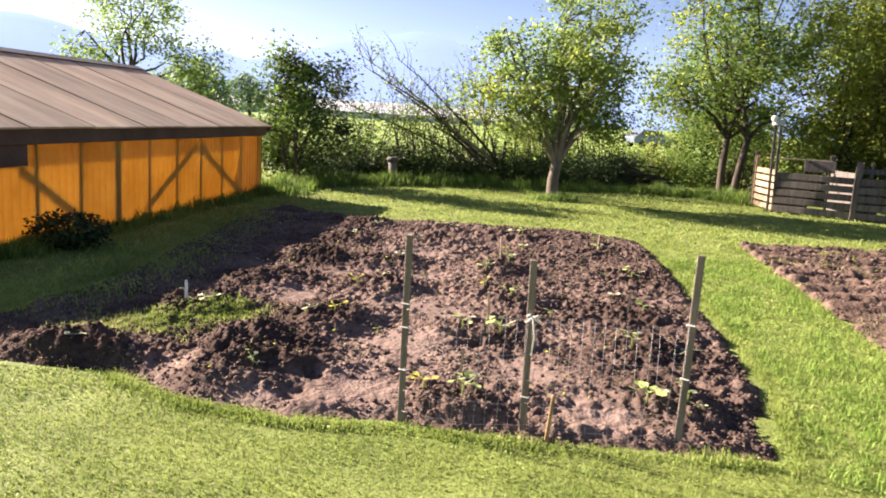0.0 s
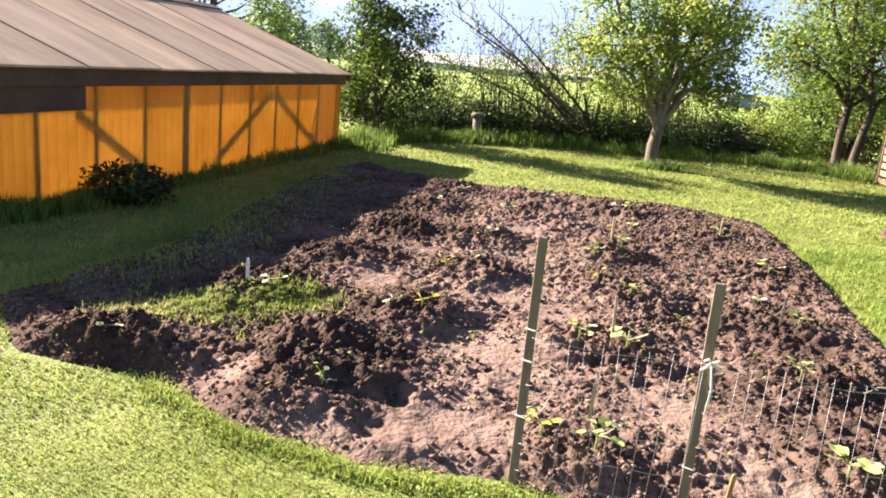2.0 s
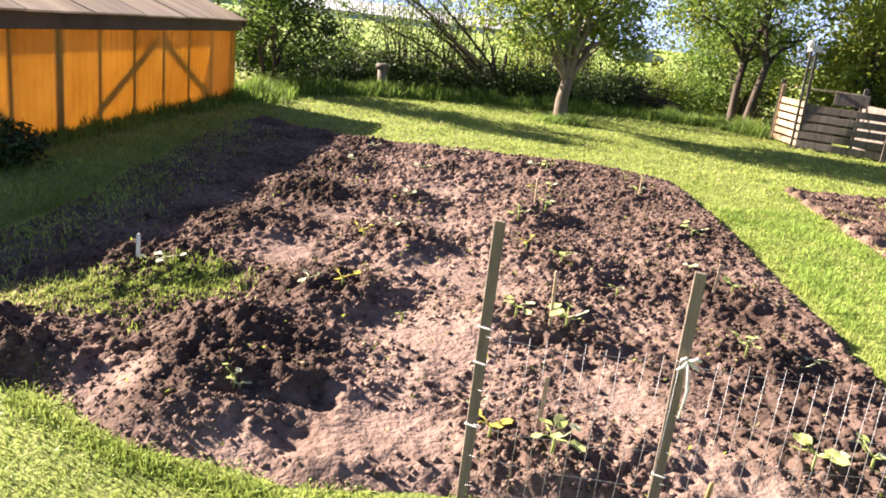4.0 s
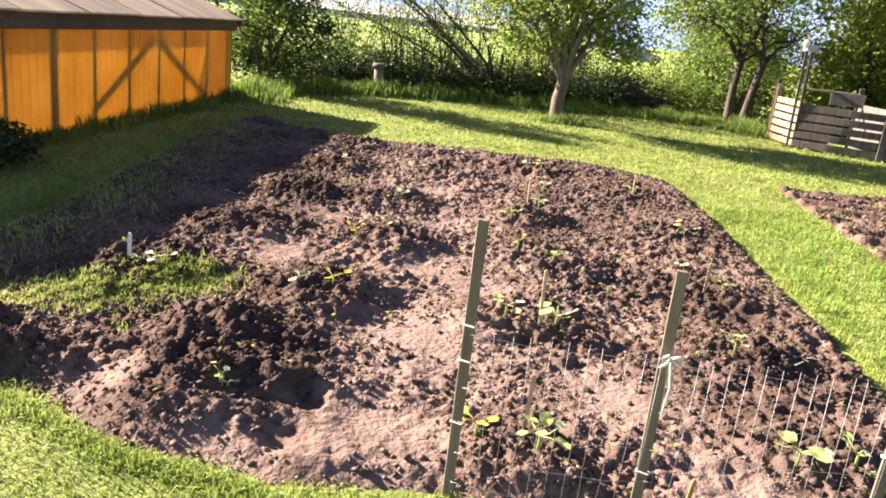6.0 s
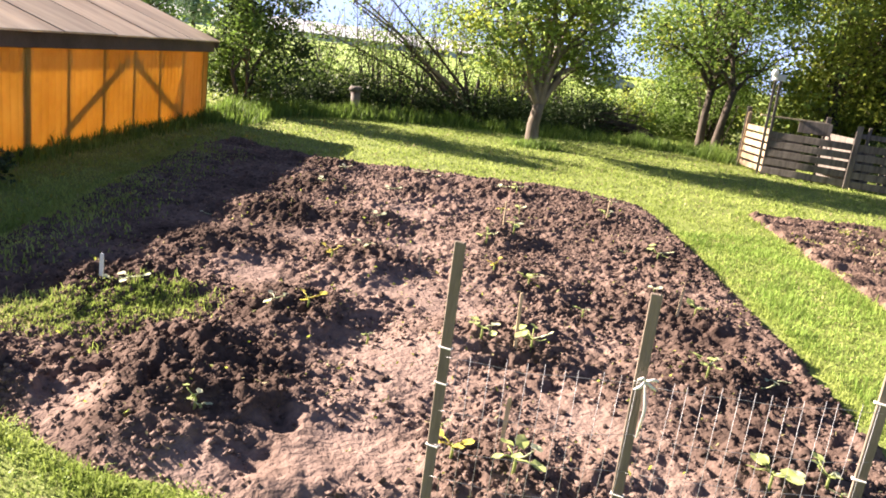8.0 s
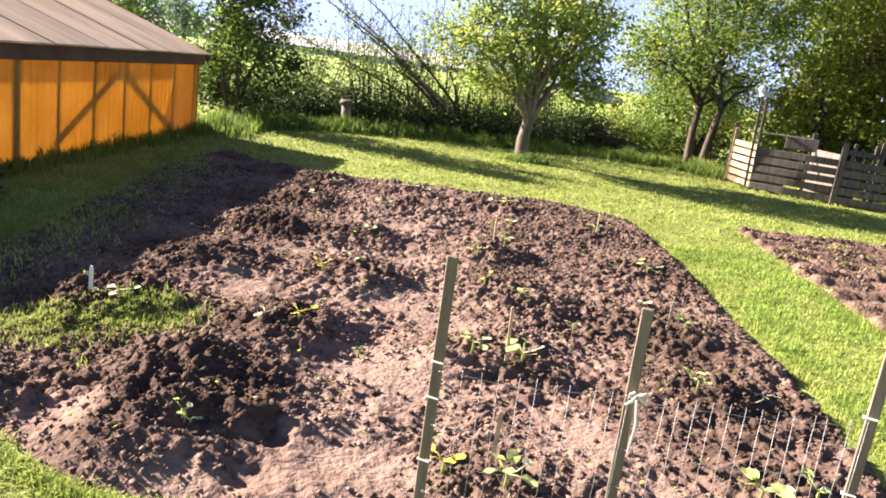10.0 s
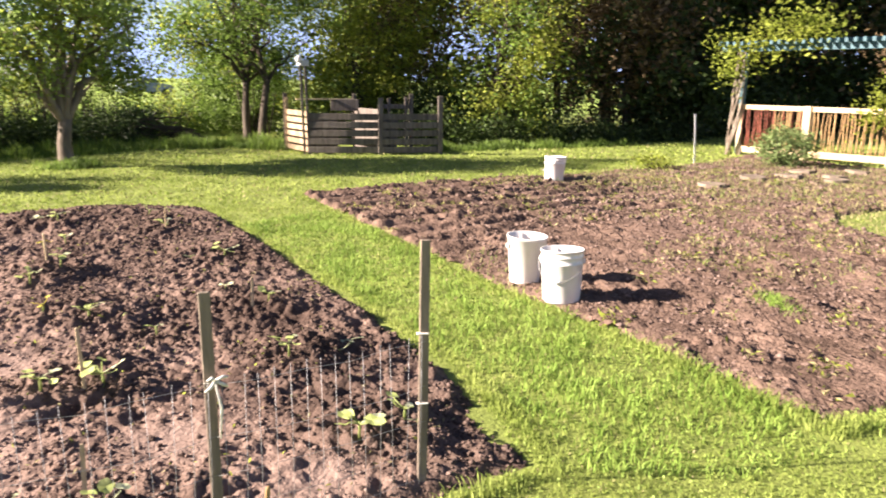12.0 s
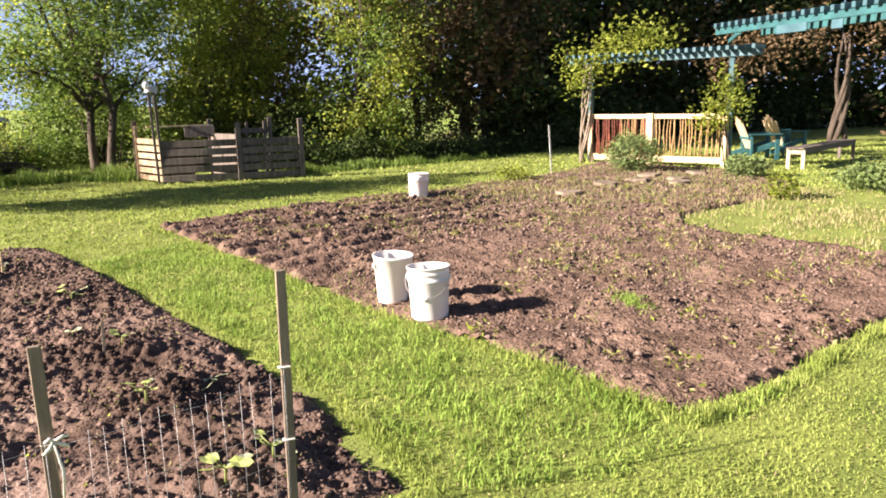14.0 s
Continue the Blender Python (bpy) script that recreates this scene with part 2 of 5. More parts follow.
def tube(points, radii, sides=7, bm=None, cap=True):
    """A tapered tube along points."""
    bm = bm or bmesh.new()
    rings, pts = [], [Vector(p) for p in points]
    for i, p in enumerate(pts):
        d = (pts[min(i + 1, len(pts) - 1)] - pts[max(i - 1, 0)]).normalized()
        a = d.orthogonal().normalized() if abs(d.z) > 0.9 else d.cross(Vector((0, 0, 1))).normalized()
        b = d.cross(a)
        rings.append([bm.verts.new(p + radii[i] * (math.cos(k * math.tau / sides) * a + math.sin(k * math.tau / sides) * b)) for k in range(sides)])
    for r, s in zip(rings, rings[1:]):
        for k in range(sides):
            f = bm.faces.new((r[k], r[(k + 1) % sides], s[(k + 1) % sides], s[k]))
            f.smooth = True
    if cap:
        bm.faces.new(rings[0][::-1]), bm.faces.new(rings[-1])
    return bm


def turned(profile, sides=32, bm=None):
    """A surface of revolution through (radius, z) pairs."""
    bm = bm or bmesh.new()
    rings = [[bm.verts.new((r * math.cos(k * math.tau / sides), r * math.sin(k * math.tau / sides), z)) for k in range(sides)] for r, z in profile]
    for r, s in zip(rings, rings[1:]):
        for k in range(sides):
            f = bm.faces.new((r[k], r[(k + 1) % sides], s[(k + 1) % sides], s[k]))
            f.smooth = True
    return bm, rings


def mesh_from(name, verts, faces, smooth=False):
    """A mesh from arrays: verts (n, 3), faces (m, 3) or (m, 4)."""
    me = bpy.data.meshes.new(name)
    k = faces.shape[1]
    me.vertices.add(len(verts)), me.loops.add(faces.size), me.polygons.add(len(faces))
    me.vertices.foreach_set("co", np.ascontiguousarray(verts, dtype=np.float32).ravel())
    me.loops.foreach_set("vertex_index", np.ascontiguousarray(faces, dtype=np.int32).ravel())
    me.polygons.foreach_set("loop_start", np.arange(0, faces.size, k, dtype=np.int32))
    if smooth:
        me.polygons.foreach_set("use_smooth", np.ones(len(faces), dtype=bool))
    me.update(calc_edges=True)
    return me


def inside(px, py, poly):
    """Which of the points lie in the polygon."""
    hit = np.zeros(len(px), dtype=bool)
    for (x1, y1), (x2, y2) in zip(poly, poly[1:] + poly[:1]):
        cross = ((y1 > py) != (y2 > py)) & (px < (x2 - x1) * (py - y1) / (y2 - y1 + 1e-12) + x1)
        hit ^= cross
    return hit


def edge_distance(px, py, poly):
    """The distance of the points from the polygon's outline."""
    best = np.full(len(px), 1e9)
    for (x1, y1), (x2, y2) in zip(poly, poly[1:] + poly[:1]):
        dx, dy = x2 - x1, y2 - y1
        t = np.clip(((px - x1) * dx + (py - y1) * dy) / (dx * dx + dy * dy), 0, 1)
        best = np.minimum(best, np.hypot(px - x1 - t * dx, py - y1 - t * dy))
    return best


def leaves(name, centres, sizes, rng, flat=0.5, narrow=0.55):
    """A mesh of folded leaves of four corners each, at the centres."""
    n = len(centres)
    along = rng.normal(size=(n, 3)) * (1, 1, 0.6) + (0, 0, -0.25)
    along /= np.linalg.norm(along, axis=1)[:, None]
    side = np.cross(along, rng.normal(size=(n, 3)) * (flat, flat, 1))
    side /= np.linalg.norm(side, axis=1)[:, None] + 1e-9
    up = np.cross(along, side)
    s = sizes[:, None]
    v = np.stack([centres - along * s * 0.5, centres + side * s * narrow * 0.5 + up * s * 0.1, centres + along * s * 0.5,
                  centres - side * s * narrow * 0.5 + up * s * 0.1], axis=1).reshape(-1, 3)
    i = np.arange(n)[:, None] * 4
    return mesh_from(name, v, np.concatenate([i + (0, 1, 2), i + (0, 2, 3)], axis=1).reshape(-1, 3))


def blades(name, x, y, z, height, width, rng, lean=0.5):
    """A mesh of bent grass blades of three triangles each."""
    n = len(x)
    a, b = rng.uniform(0, math.tau, n), rng.uniform(0, math.tau, n)
    h, w = height * rng.uniform(0.5, 1.25, n), width * rng.uniform(0.6, 1.3, n)
    tilt = rng.uniform(0.05, lean, n)
    base = np.stack([x, y, z], axis=1)
    wide = np.stack([np.cos(b), np.sin(b), np.zeros(n)], axis=1) * (w / 2)[:, None]
    out = np.stack([np.cos(a), np.sin(a), np.zeros(n)], axis=1) * h[:, None]
    up = np.array([0, 0, 1.0]) * h[:, None]
    mid = base + up * 0.55 + out * (tilt * 0.3)[:, None]
    tip = base + up * (1 - 0.35 * tilt)[:, None] + out * tilt[:, None]
    v = np.stack([base - wide, base + wide, mid + wide * 0.8, mid - wide * 0.8, tip], axis=1).reshape(-1, 3)
    i = np.arange(n)[:, None] * 5
    return mesh_from(name, v, np.concatenate([i + (0, 1, 2), i + (0, 2, 3), i + (3, 2, 4)], axis=1).reshape(-1, 3))


TABLES = {}


def lattice(shape_x, shape_y, cell, seed):
    """Smooth value noise at the points, in -1 to 1."""
    if seed not in TABLES:
        TABLES[seed] = np.random.default_rng(seed).uniform(-1, 1, (256, 256))
    table = TABLES[seed]
    x, y = shape_x / cell + 97.3, shape_y / cell + 53.7
    ix, iy = np.floor(x).astype(int), np.floor(y).astype(int)
    fx, fy = x - ix, y - iy
    fx, fy = fx * fx * (3 - 2 * fx), fy * fy * (3 - 2 * fy)
    ix, iy = ix % 255, iy % 255
    return ((table[ix, iy] * (1 - fx) + table[ix + 1, iy] * fx) * (1 - fy) + (table[ix, iy + 1] * (1 - fx) + table[ix + 1, iy + 1] * fx) * fy)


# ---- ground ----
BED_LEFT = [(-1.85, 5.1), (-1.4, 4.3), (-0.68, 4.08), (-0.22, 3.62), (0.27, 3.36), (0.82, 3.26), (1.22, 3.1), (1.5, 2.97), (1.87, 2.87), (2.62, 2.66),
            (3.2, 3.66), (3.6, 4.73), (3.98, 5.8), (4.5, 7.3), (5.08, 9.2), (4.23, 9.95), (2.65, 10.4), (1.35, 10.62), (0.75, 11.3), (0.2, 11.8),
            (-0.35, 10.6), (-0.85, 8.4), (-1.25, 6.4)]
BED_RIGHT = [(3.79, 1.95), (4.2, 2.95), (4.62, 4.42), (5.5, 6.6), (6.5, 9.25), (8.47, 8.82), (10.45, 8.2), (13.65, 7.2), (16.9, 7.2), (16.2, 4.2),
             (14.2, 2.7), (12.4, 2.6), (11.1, 3.1), (10.0, 3.5), (9.3, 3.3), (8.9, 2.6), (8.3, 0.9), (8.2, 0.1), (6.8, 0.85), (5.2, 1.42), (4.46, 1.63)]
# planting mounds: x, y, radius, height
MOUNDS = [(0.16, 4.2, 0.62, 0.19), (-0.9, 4.35, 0.42, 0.15), (-0.33, 5.42, 0.45, 0.15), (0.14, 6.3, 0.46, 0.15), (0.57, 7.4, 0.46, 0.13), (1.05, 8.7, 0.46, 0.13),
          (1.47, 9.85, 0.45, 0.13), (0.6, 5.12, 0.48, 0.15), (1.1, 6.12, 0.5, 0.13), (1.35, 7.25, 0.48, 0.1), (2.42, 7.0, 0.52, 0.14), (2.12, 5.82, 0.45, 0.12),
          (1.65, 4.76, 0.45, 0.11), (1.2, 3.56, 0.4, 0.07), (2.65, 4.3, 0.42, 0.09), (2.34, 3.36, 0.38, 0.08), (3.7, 6.68, 0.48, 0.09), (4.0, 8.2, 0.5, 0.09),
          (3.07, 5.33, 0.45, 0.08), (2.2, 8.7, 0.5, 0.1), (3.2, 9.1, 0.5, 0.09), (2.3, 9.6, 0.45, 0.08)]
HOLES = [(0.42, 3.9, 0.13, 0.07), (0.3, 3.62, 0.15, 0.05), (0.95, 4.95, 0.2, 0.05), (2.72, 3.1, 0.2, 0.1), (2.95, 4.1, 0.18, 0.07), (1.55, 4.5, 0.16, 0.05), (-0.3, 4.6, 0.2, 0.06), (1.42, 3.4, 0.16, 0.05)]
# trodden ground between the mounds
TRODDEN = [(0.68, 3.72, 0.34), (0.95, 4.62, 0.3), (1.0, 4.2, 0.28), (1.2, 5.5, 0.28), (1.6, 6.6, 0.3), (0.05, 3.52, 0.22), (1.7, 3.9, 0.22), (1.9, 3.2, 0.2), (2.2, 4.7, 0.2), (1.75, 7.8, 0.32), (0.35, 5.8, 0.25), (-0.35, 4.1, 0.16), (1.55, 5.25, 0.2), (0.75, 6.7, 0.2)]


def trodden(x, y):
    """1 on the trodden ground between the mounds, 0 on loose earth."""
    flat = sum(np.exp(-((x - mx) ** 2 + (y - my) ** 2) / (0.8 * r * r)) for mx, my, r in TRODDEN)
    return np.clip(flat, 0, 1) * np.clip(0.75 + 0.9 * lattice(x, y, 0.25, 7), 0, 1)


def soil_height(x, y, poly, rough, mounds=True):
    """The height of a dug bed at the points."""
    d = edge_distance(x, y, poly)
    edge = np.clip(d / (0.16 if mounds else 0.07), 0, 1)
    broken = 0.55 + 0.6 * np.clip(1.4 * lattice(x, y, 0.6, 9) + 0.4, 0, 1)
    h = (0.05 if mounds else 0.028) + 0.022 * lattice(x, y, 0.42, 1)
    if mounds:
        heap = 0
        for mx, my, r, top in MOUNDS:
            far = ((x - mx) ** 2 + (y - my) ** 2) / (0.5 * r * r) * (1 + 0.45 * lattice(x, y, 0.3, 6))
            k = np.exp(-np.maximum(far, 0) ** 1.25)
            heap = heap + k
            h += 0.64 * top * k * (1 + 0.4 * lattice(x, y, 0.12, 5))
        for mx, my, r, deep in HOLES:
            h -= deep * np.exp(-((x - mx) ** 2 + (y - my) ** 2) / (0.6 * r * r))
        flat = trodden(x, y)
        broken = (0.72 * broken + 0.45 * np.clip(heap * 1.3, 0, 1)) * (1 - 0.82 * flat)
        h = h * (1 - 0.4 * flat)
    else:
        furrow = np.sin((x * 0.25 + y * 0.97) * math.tau / 0.42 + 0.8 * lattice(x, y, 0.9, 8))
        far = np.clip((y - 4.8) / 1.5, 0, 1) * np.clip((11.5 - x) / 1.5, 0, 1)
        h += 0.042 * furrow * far
    h += rough * broken * (0.02 * lattice(x, y, 0.17, 2) + 0.024 * (0.4 - np.abs(lattice(x, y, 0.085, 3))) + 0.024 * lattice(x, y, 0.047, 4) + 0.02 * lattice(x, y, 0.026, 16))
    return np.maximum(h, 0.008) * edge - 0.03 * (1 - edge)


def dryness(x, y):
    """How dry the earth is: high on trodden silt, low on freshly turned moist heaps."""
    heap = np.clip(sum(np.exp(-((x - mx) ** 2 + (y - my) ** 2) / (0.6 * r * r)) for mx, my, r, _ in MOUNDS), 0, 1)
    middle = np.exp(-((x - 0.75 - 0.22 * (y - 4.0)) / 0.75) ** 2)
    dry = trodden(x, y) * 0.7 + (0.14 + 0.36 * middle) * (1 - 0.9 * heap) + 0.12 * lattice(x, y, 0.5, 17)
    return dry - 0.28 * heap * np.clip((1.5 - x) / 0.8, 0, 1) - 0.14 * np.clip((x - 1.9) / 0.5, 0, 1) * np.clip((5.5 - y) / 1.5, 0, 1)


def bed(name, poly, step, rough, mounds, label, earth):
    xs, ys = [p[0] for p in poly], [p[1] for p in poly]
    gx, gy = np.arange(min(xs) - 0.1, max(xs) + 0.1, step), np.arange(min(ys) - 0.1, max(ys) + 0.1, step)
    x, y = (a.ravel() for a in np.meshgrid(gx, gy, indexing="ij"))
    wob = 0.05 * lattice(x, y, 0.3, 11) + 0.03 * lattice(x, y, 0.1, 12)
    keep = inside(x + wob, y - wob, poly)
    z = soil_height(x, y, poly, rough, mounds)
    index = np.arange(len(x)).reshape(len(gx), len(gy))
    q = np.stack([index[:-1, :-1], index[1:, :-1], index[1:, 1:], index[:-1, 1:]], axis=-1).reshape(-1, 4)
    q = q[keep[q].all(axis=1)]
    used, inv = np.unique(q, return_inverse=True)
    me = mesh_from(name, np.stack([x, y, z], axis=1)[used], inv.reshape(-1, 4))
    if mounds:
        dry = dryness(x, y)
        me.attributes.new("dry", "FLOAT", "POINT").data.foreach_set("value", dry[used].astype(np.float32))
    ob = obj(name, me, None, earth)
    return tagged(ob, label, "soil bed", kind="structure")


def ground_sheet():
    """Lawn near by, meadow beyond, out to the horizon."""
    ring = [0, 2, 4, 7, 11, 16, 22, 30, 45, 80, 150, 300, 700, 1500, 4000]
    bm = bmesh.new()
    rows = []
    for r in ring[1:]:
        rows.append([bm.verts.new((5 + r * math.cos(a * math.tau / 48), 7 + r * math.sin(a * math.tau / 48), 0)) for a in range(48)])
    mid = bm.verts.new((5, 7, 0))
    for a in range(48):
        bm.faces.new((mid, rows[0][a], rows[0][(a + 1) % 48]))
        for i, (r, s) in enumerate(zip(rows, rows[1:])):
            f = bm.faces.new((r[a], s[a], s[(a + 1) % 48], r[(a + 1) % 48]))
            f.material_index = 1 if ring[i + 1] >= 30 else 0
    ob = part("ground", bm, LAWN)
    ob.data.materials.append(FIELD)
    return tagged(ob, "mown green lawn running out into a bright meadow", "ground", kind="structure")


ground_sheet()
BED = bed("soil_bed_left", BED_LEFT, 0.0142, 1.0, True, "freshly dug dark brown vegetable bed with low planting mounds", SOIL)
bed("soil_bed_right", BED_RIGHT, 0.03, 0.8, False, "raked brown soil bed with faint furrows and weeds", SOIL_RAKED)


def mountains():
    """A blue range along the horizon, with folds; its haze is colour and glow."""
    bm = bmesh.new()
    rows = []
    for k in range(121):
        az = radians(-75 + k * 1.5)
        deg = math.degrees(az)
        top = 3.6 + 2.6 * math.exp(-((deg - 9) / 6.0) ** 2) + 1.4 * math.exp(-((deg + 19) / 8.0) ** 2) + 0.5 * noise.noise((deg * 0.21, 0, 0)) + 0.25 * noise.noise((deg * 0.8, 3, 0))
        row = []
        for d, f in ((2000, 0.0), (2300, 0.45), (2600, 0.8), (2900, 1.0), (3400, 0.5)):
            wob = 1 + 0.12 * noise.noise((deg * 0.3, d * 0.002, 5)) * (0 if f == 1 else 1)
            row.append(bm.verts.new((d * math.sin(az), d * math.cos(az), -2 + 2900 * math.tan(radians(top)) * f * wob)))
        rows.append(row)
    for a, b in zip(rows, rows[1:]):
        for i in range(4):
            bm.faces.new((a[i], a[i + 1], b[i + 1], b[i])).smooth = True
    tagged(part("backdrop_mountains", bm, HILL), "blue mountain range on the horizon, its haze put into colour and glow", "mountain", kind="structure")


mountains()


# ---- greenhouse ----
def greenhouse():
    """Low amber greenhouse. Local x runs along its near wall to the far corner, y away to the back, z up."""
    long, wide, eave, ridge = 7.3, 4.88, 1.13, 2.08
    over = 0.03
    u = Vector((0.337, 0.942))
    m = Matrix(((u.x, -u.y, 0, -0.17 - u.x * long), (u.y, u.x, 0, 13.9 - u.y * long), (0, 0, 1, 0), (0, 0, 0, 1)))
    g = empty("greenhouse", m, "low greenhouse of amber fibreglass sheets under a brown roof", "greenhouse")
    spacing = 0.738
    studs = [long - 0.2 - i * spacing for i in range(14) if long - 0.2 - i * spacing > 0]
    panel_me = None
    for i, x in enumerate(studs):
        bm = box(0.06 if i != 6 else 0.12, 0.05, eave - 0.04, 0.004, (x, 0.045, (eave - 0.04) / 2 + 0.0))
        part("stud", bm, WOOD_STUD, g, "dark timber stud behind the sheeting")
        if x - spacing > -0.4:
            bm = bmesh.new()
            n = 18
            cols = []
            for k in range(n + 1):
                xx = x - spacing + 0.002 + (spacing - 0.004) * k / n
                wav = 0.006 * math.cos(k * math.tau / 3)
                cols.append([bm.verts.new((xx, yy + wav, zz)) for yy in (0.0, 0.006) for zz in (0.0, eave - 0.05)])
            for a, b in zip(cols, cols[1:]):
                bm.faces.new((a[0], b[0], b[1], a[1])), bm.faces.new((a[2], a[3], b[3], b[2]))
                bm.faces.new((a[1], b[1], b[3], a[3])), bm.faces.new((a[0], a[2], b[2], b[0]))
            for a in (cols[0], cols[-1]):
                bm.faces.new((a[0], a[1], a[3], a[2]))
            part("wall_panel", bm, PANEL, g)
    for (xa, za), (xb, zb) in (((long - 6.35, 0.82), (long - 5.35, 0.2)), ((long - 3.95, 0.17), (long - 2.55, 0.93)), ((long - 2.45, 0.93), (long - 0.95, 0.12))):
        d = math.hypot(xb - xa, zb - za)
        bm = box(d, 0.03, 0.09, 0.004, (0, 0, 0), Matrix.Translation(((xa + xb) / 2, 0.09, (za + zb) / 2)) @ Matrix.Rotation(-math.atan2(zb - za, xb - xa), 4, "Y"))
        part("brace", bm, WOOD_STUD, g, "dark diagonal timber brace")
    part("fascia", box(long + 0.03, 0.035, 0.19, 0.006, (long / 2 + 0.005, -0.06, eave - 0.005)), WOOD_DARK, g, "dark brown fascia board")
    part("fascia", box(long + 0.2, 0.035, 0.17, 0.006, (long / 2, wide + 0.06, eave + 0.03)), WOOD_DARK, g, "dark brown fascia board")
    part("wall_board", box(long - 6.3, 0.03, 0.22, 0.004, ((long - 6.3) / 2, -0.03, 0.93)), WOOD_DARK, g, "dark board closing the top of the far bays")
    part("corner_post", box(0.09, 0.06, eave - 0.04, 0.004, (long - 0.03, 0.045, (eave - 0.04) / 2)), WOOD_STUD, g, "dark timber corner post")
    part("wall_panel", box(0.19, 0.008, eave - 0.05, 0.002, (long - 0.1, 0.004, (eave - 0.05) / 2)), PANEL, g)
    slope = math.atan2(ridge - 1.23, wide / 2)
    rafter = math.hypot(ridge - 1.23, wide / 2) + 0.16
    for side in (0, 1):
        for i in range(7):
            w = (long + 0.18 + over) / 7
            x = -0.18 + w * (i + 0.5)
            tilt = Matrix.Translation((x, wide / 2, ridge)) @ Matrix.Rotation(math.pi * side, 4, "Z") @ Matrix.Rotation(slope, 4, "X")
            bm = box(w - 0.004, rafter, 0.022, 0.004, (0, -rafter / 2, 0.02 + 0.004 * (i % 2)), tilt)
            part("roof_sheet", bm, CLEAR if side else ROOF, g, "clear amber sheet on the sunny slope" if side else "")
            if i:
                tilt = Matrix.Translation((x - w / 2, wide / 2, ridge)) @ Matrix.Rotation(math.pi * side, 4, "Z") @ Matrix.Rotation(slope, 4, "X")
                part("batten", box(0.01, rafter, 0.004, 0.001, (0, -rafter / 2, 0.036), tilt), SEAM, g, "thin dark seam over the roof sheets")
    bm = bmesh.new()
    for side in (0, 1):
        tilt = Matrix.Translation((long / 2 - 0.08, wide / 2, ridge + 0.02)) @ Matrix.Rotation(math.pi * side, 4, "Z") @ Matrix.Rotation(slope, 4, "X")
        box(long + 0.23, 0.2, 0.014, 0.003, (0, -0.09, 0.03), tilt, bm)
    part("ridge_cap", bm, RIDGE, g, "dark felt ridge cap")
    for x in (0.0, long):
        bm = bmesh.new()
        vs = [bm.verts.new((x + dx, y, z)) for dx in (-0.008, 0.008) for y, z in ((0.01, 0), (wide - 0.01, 0), (wide - 0.01, eave - 0.02), (wide / 2, ridge - 0.03), (0.01, eave - 0.02))]
        bm.faces.new(vs[:5]), bm.faces.new(vs[5:][::-1])
        for k in range(5):
            bm.faces.new((vs[k], vs[(k + 1) % 5], vs[5 + (k + 1) % 5], vs[5 + k]))
        part("gable_panel", bm, PANEL, g)
    for i in range(5):
        w = long / 5
        part("wall_panel", box(w - 0.01, 0.012, eave - 0.02, 0.002, (w * (i + 0.5), wide, eave / 2)), CLEAR, g)
    for x in (-0.17, long + over - 0.005):
        for side in (0, 1):
            tilt = Matrix.Translation((x, wide / 2, ridge)) @ Matrix.Rotation(math.pi * side, 4, "Z") @ Matrix.Rotation(slope, 4, "X")
            part("bargeboard", box(0.03, rafter, 0.1, 0.004, (0, -rafter / 2, -0.045), tilt), WOOD_DARK, g, "dark brown bargeboard")
    return g


greenhouse()


# ---- wire fence on three stakes in front of the bed ----
STAKES = [(0.855, 3.31, 0.965), (1.44, 3.115, 0.89), (2.18, 2.92, 0.965)]


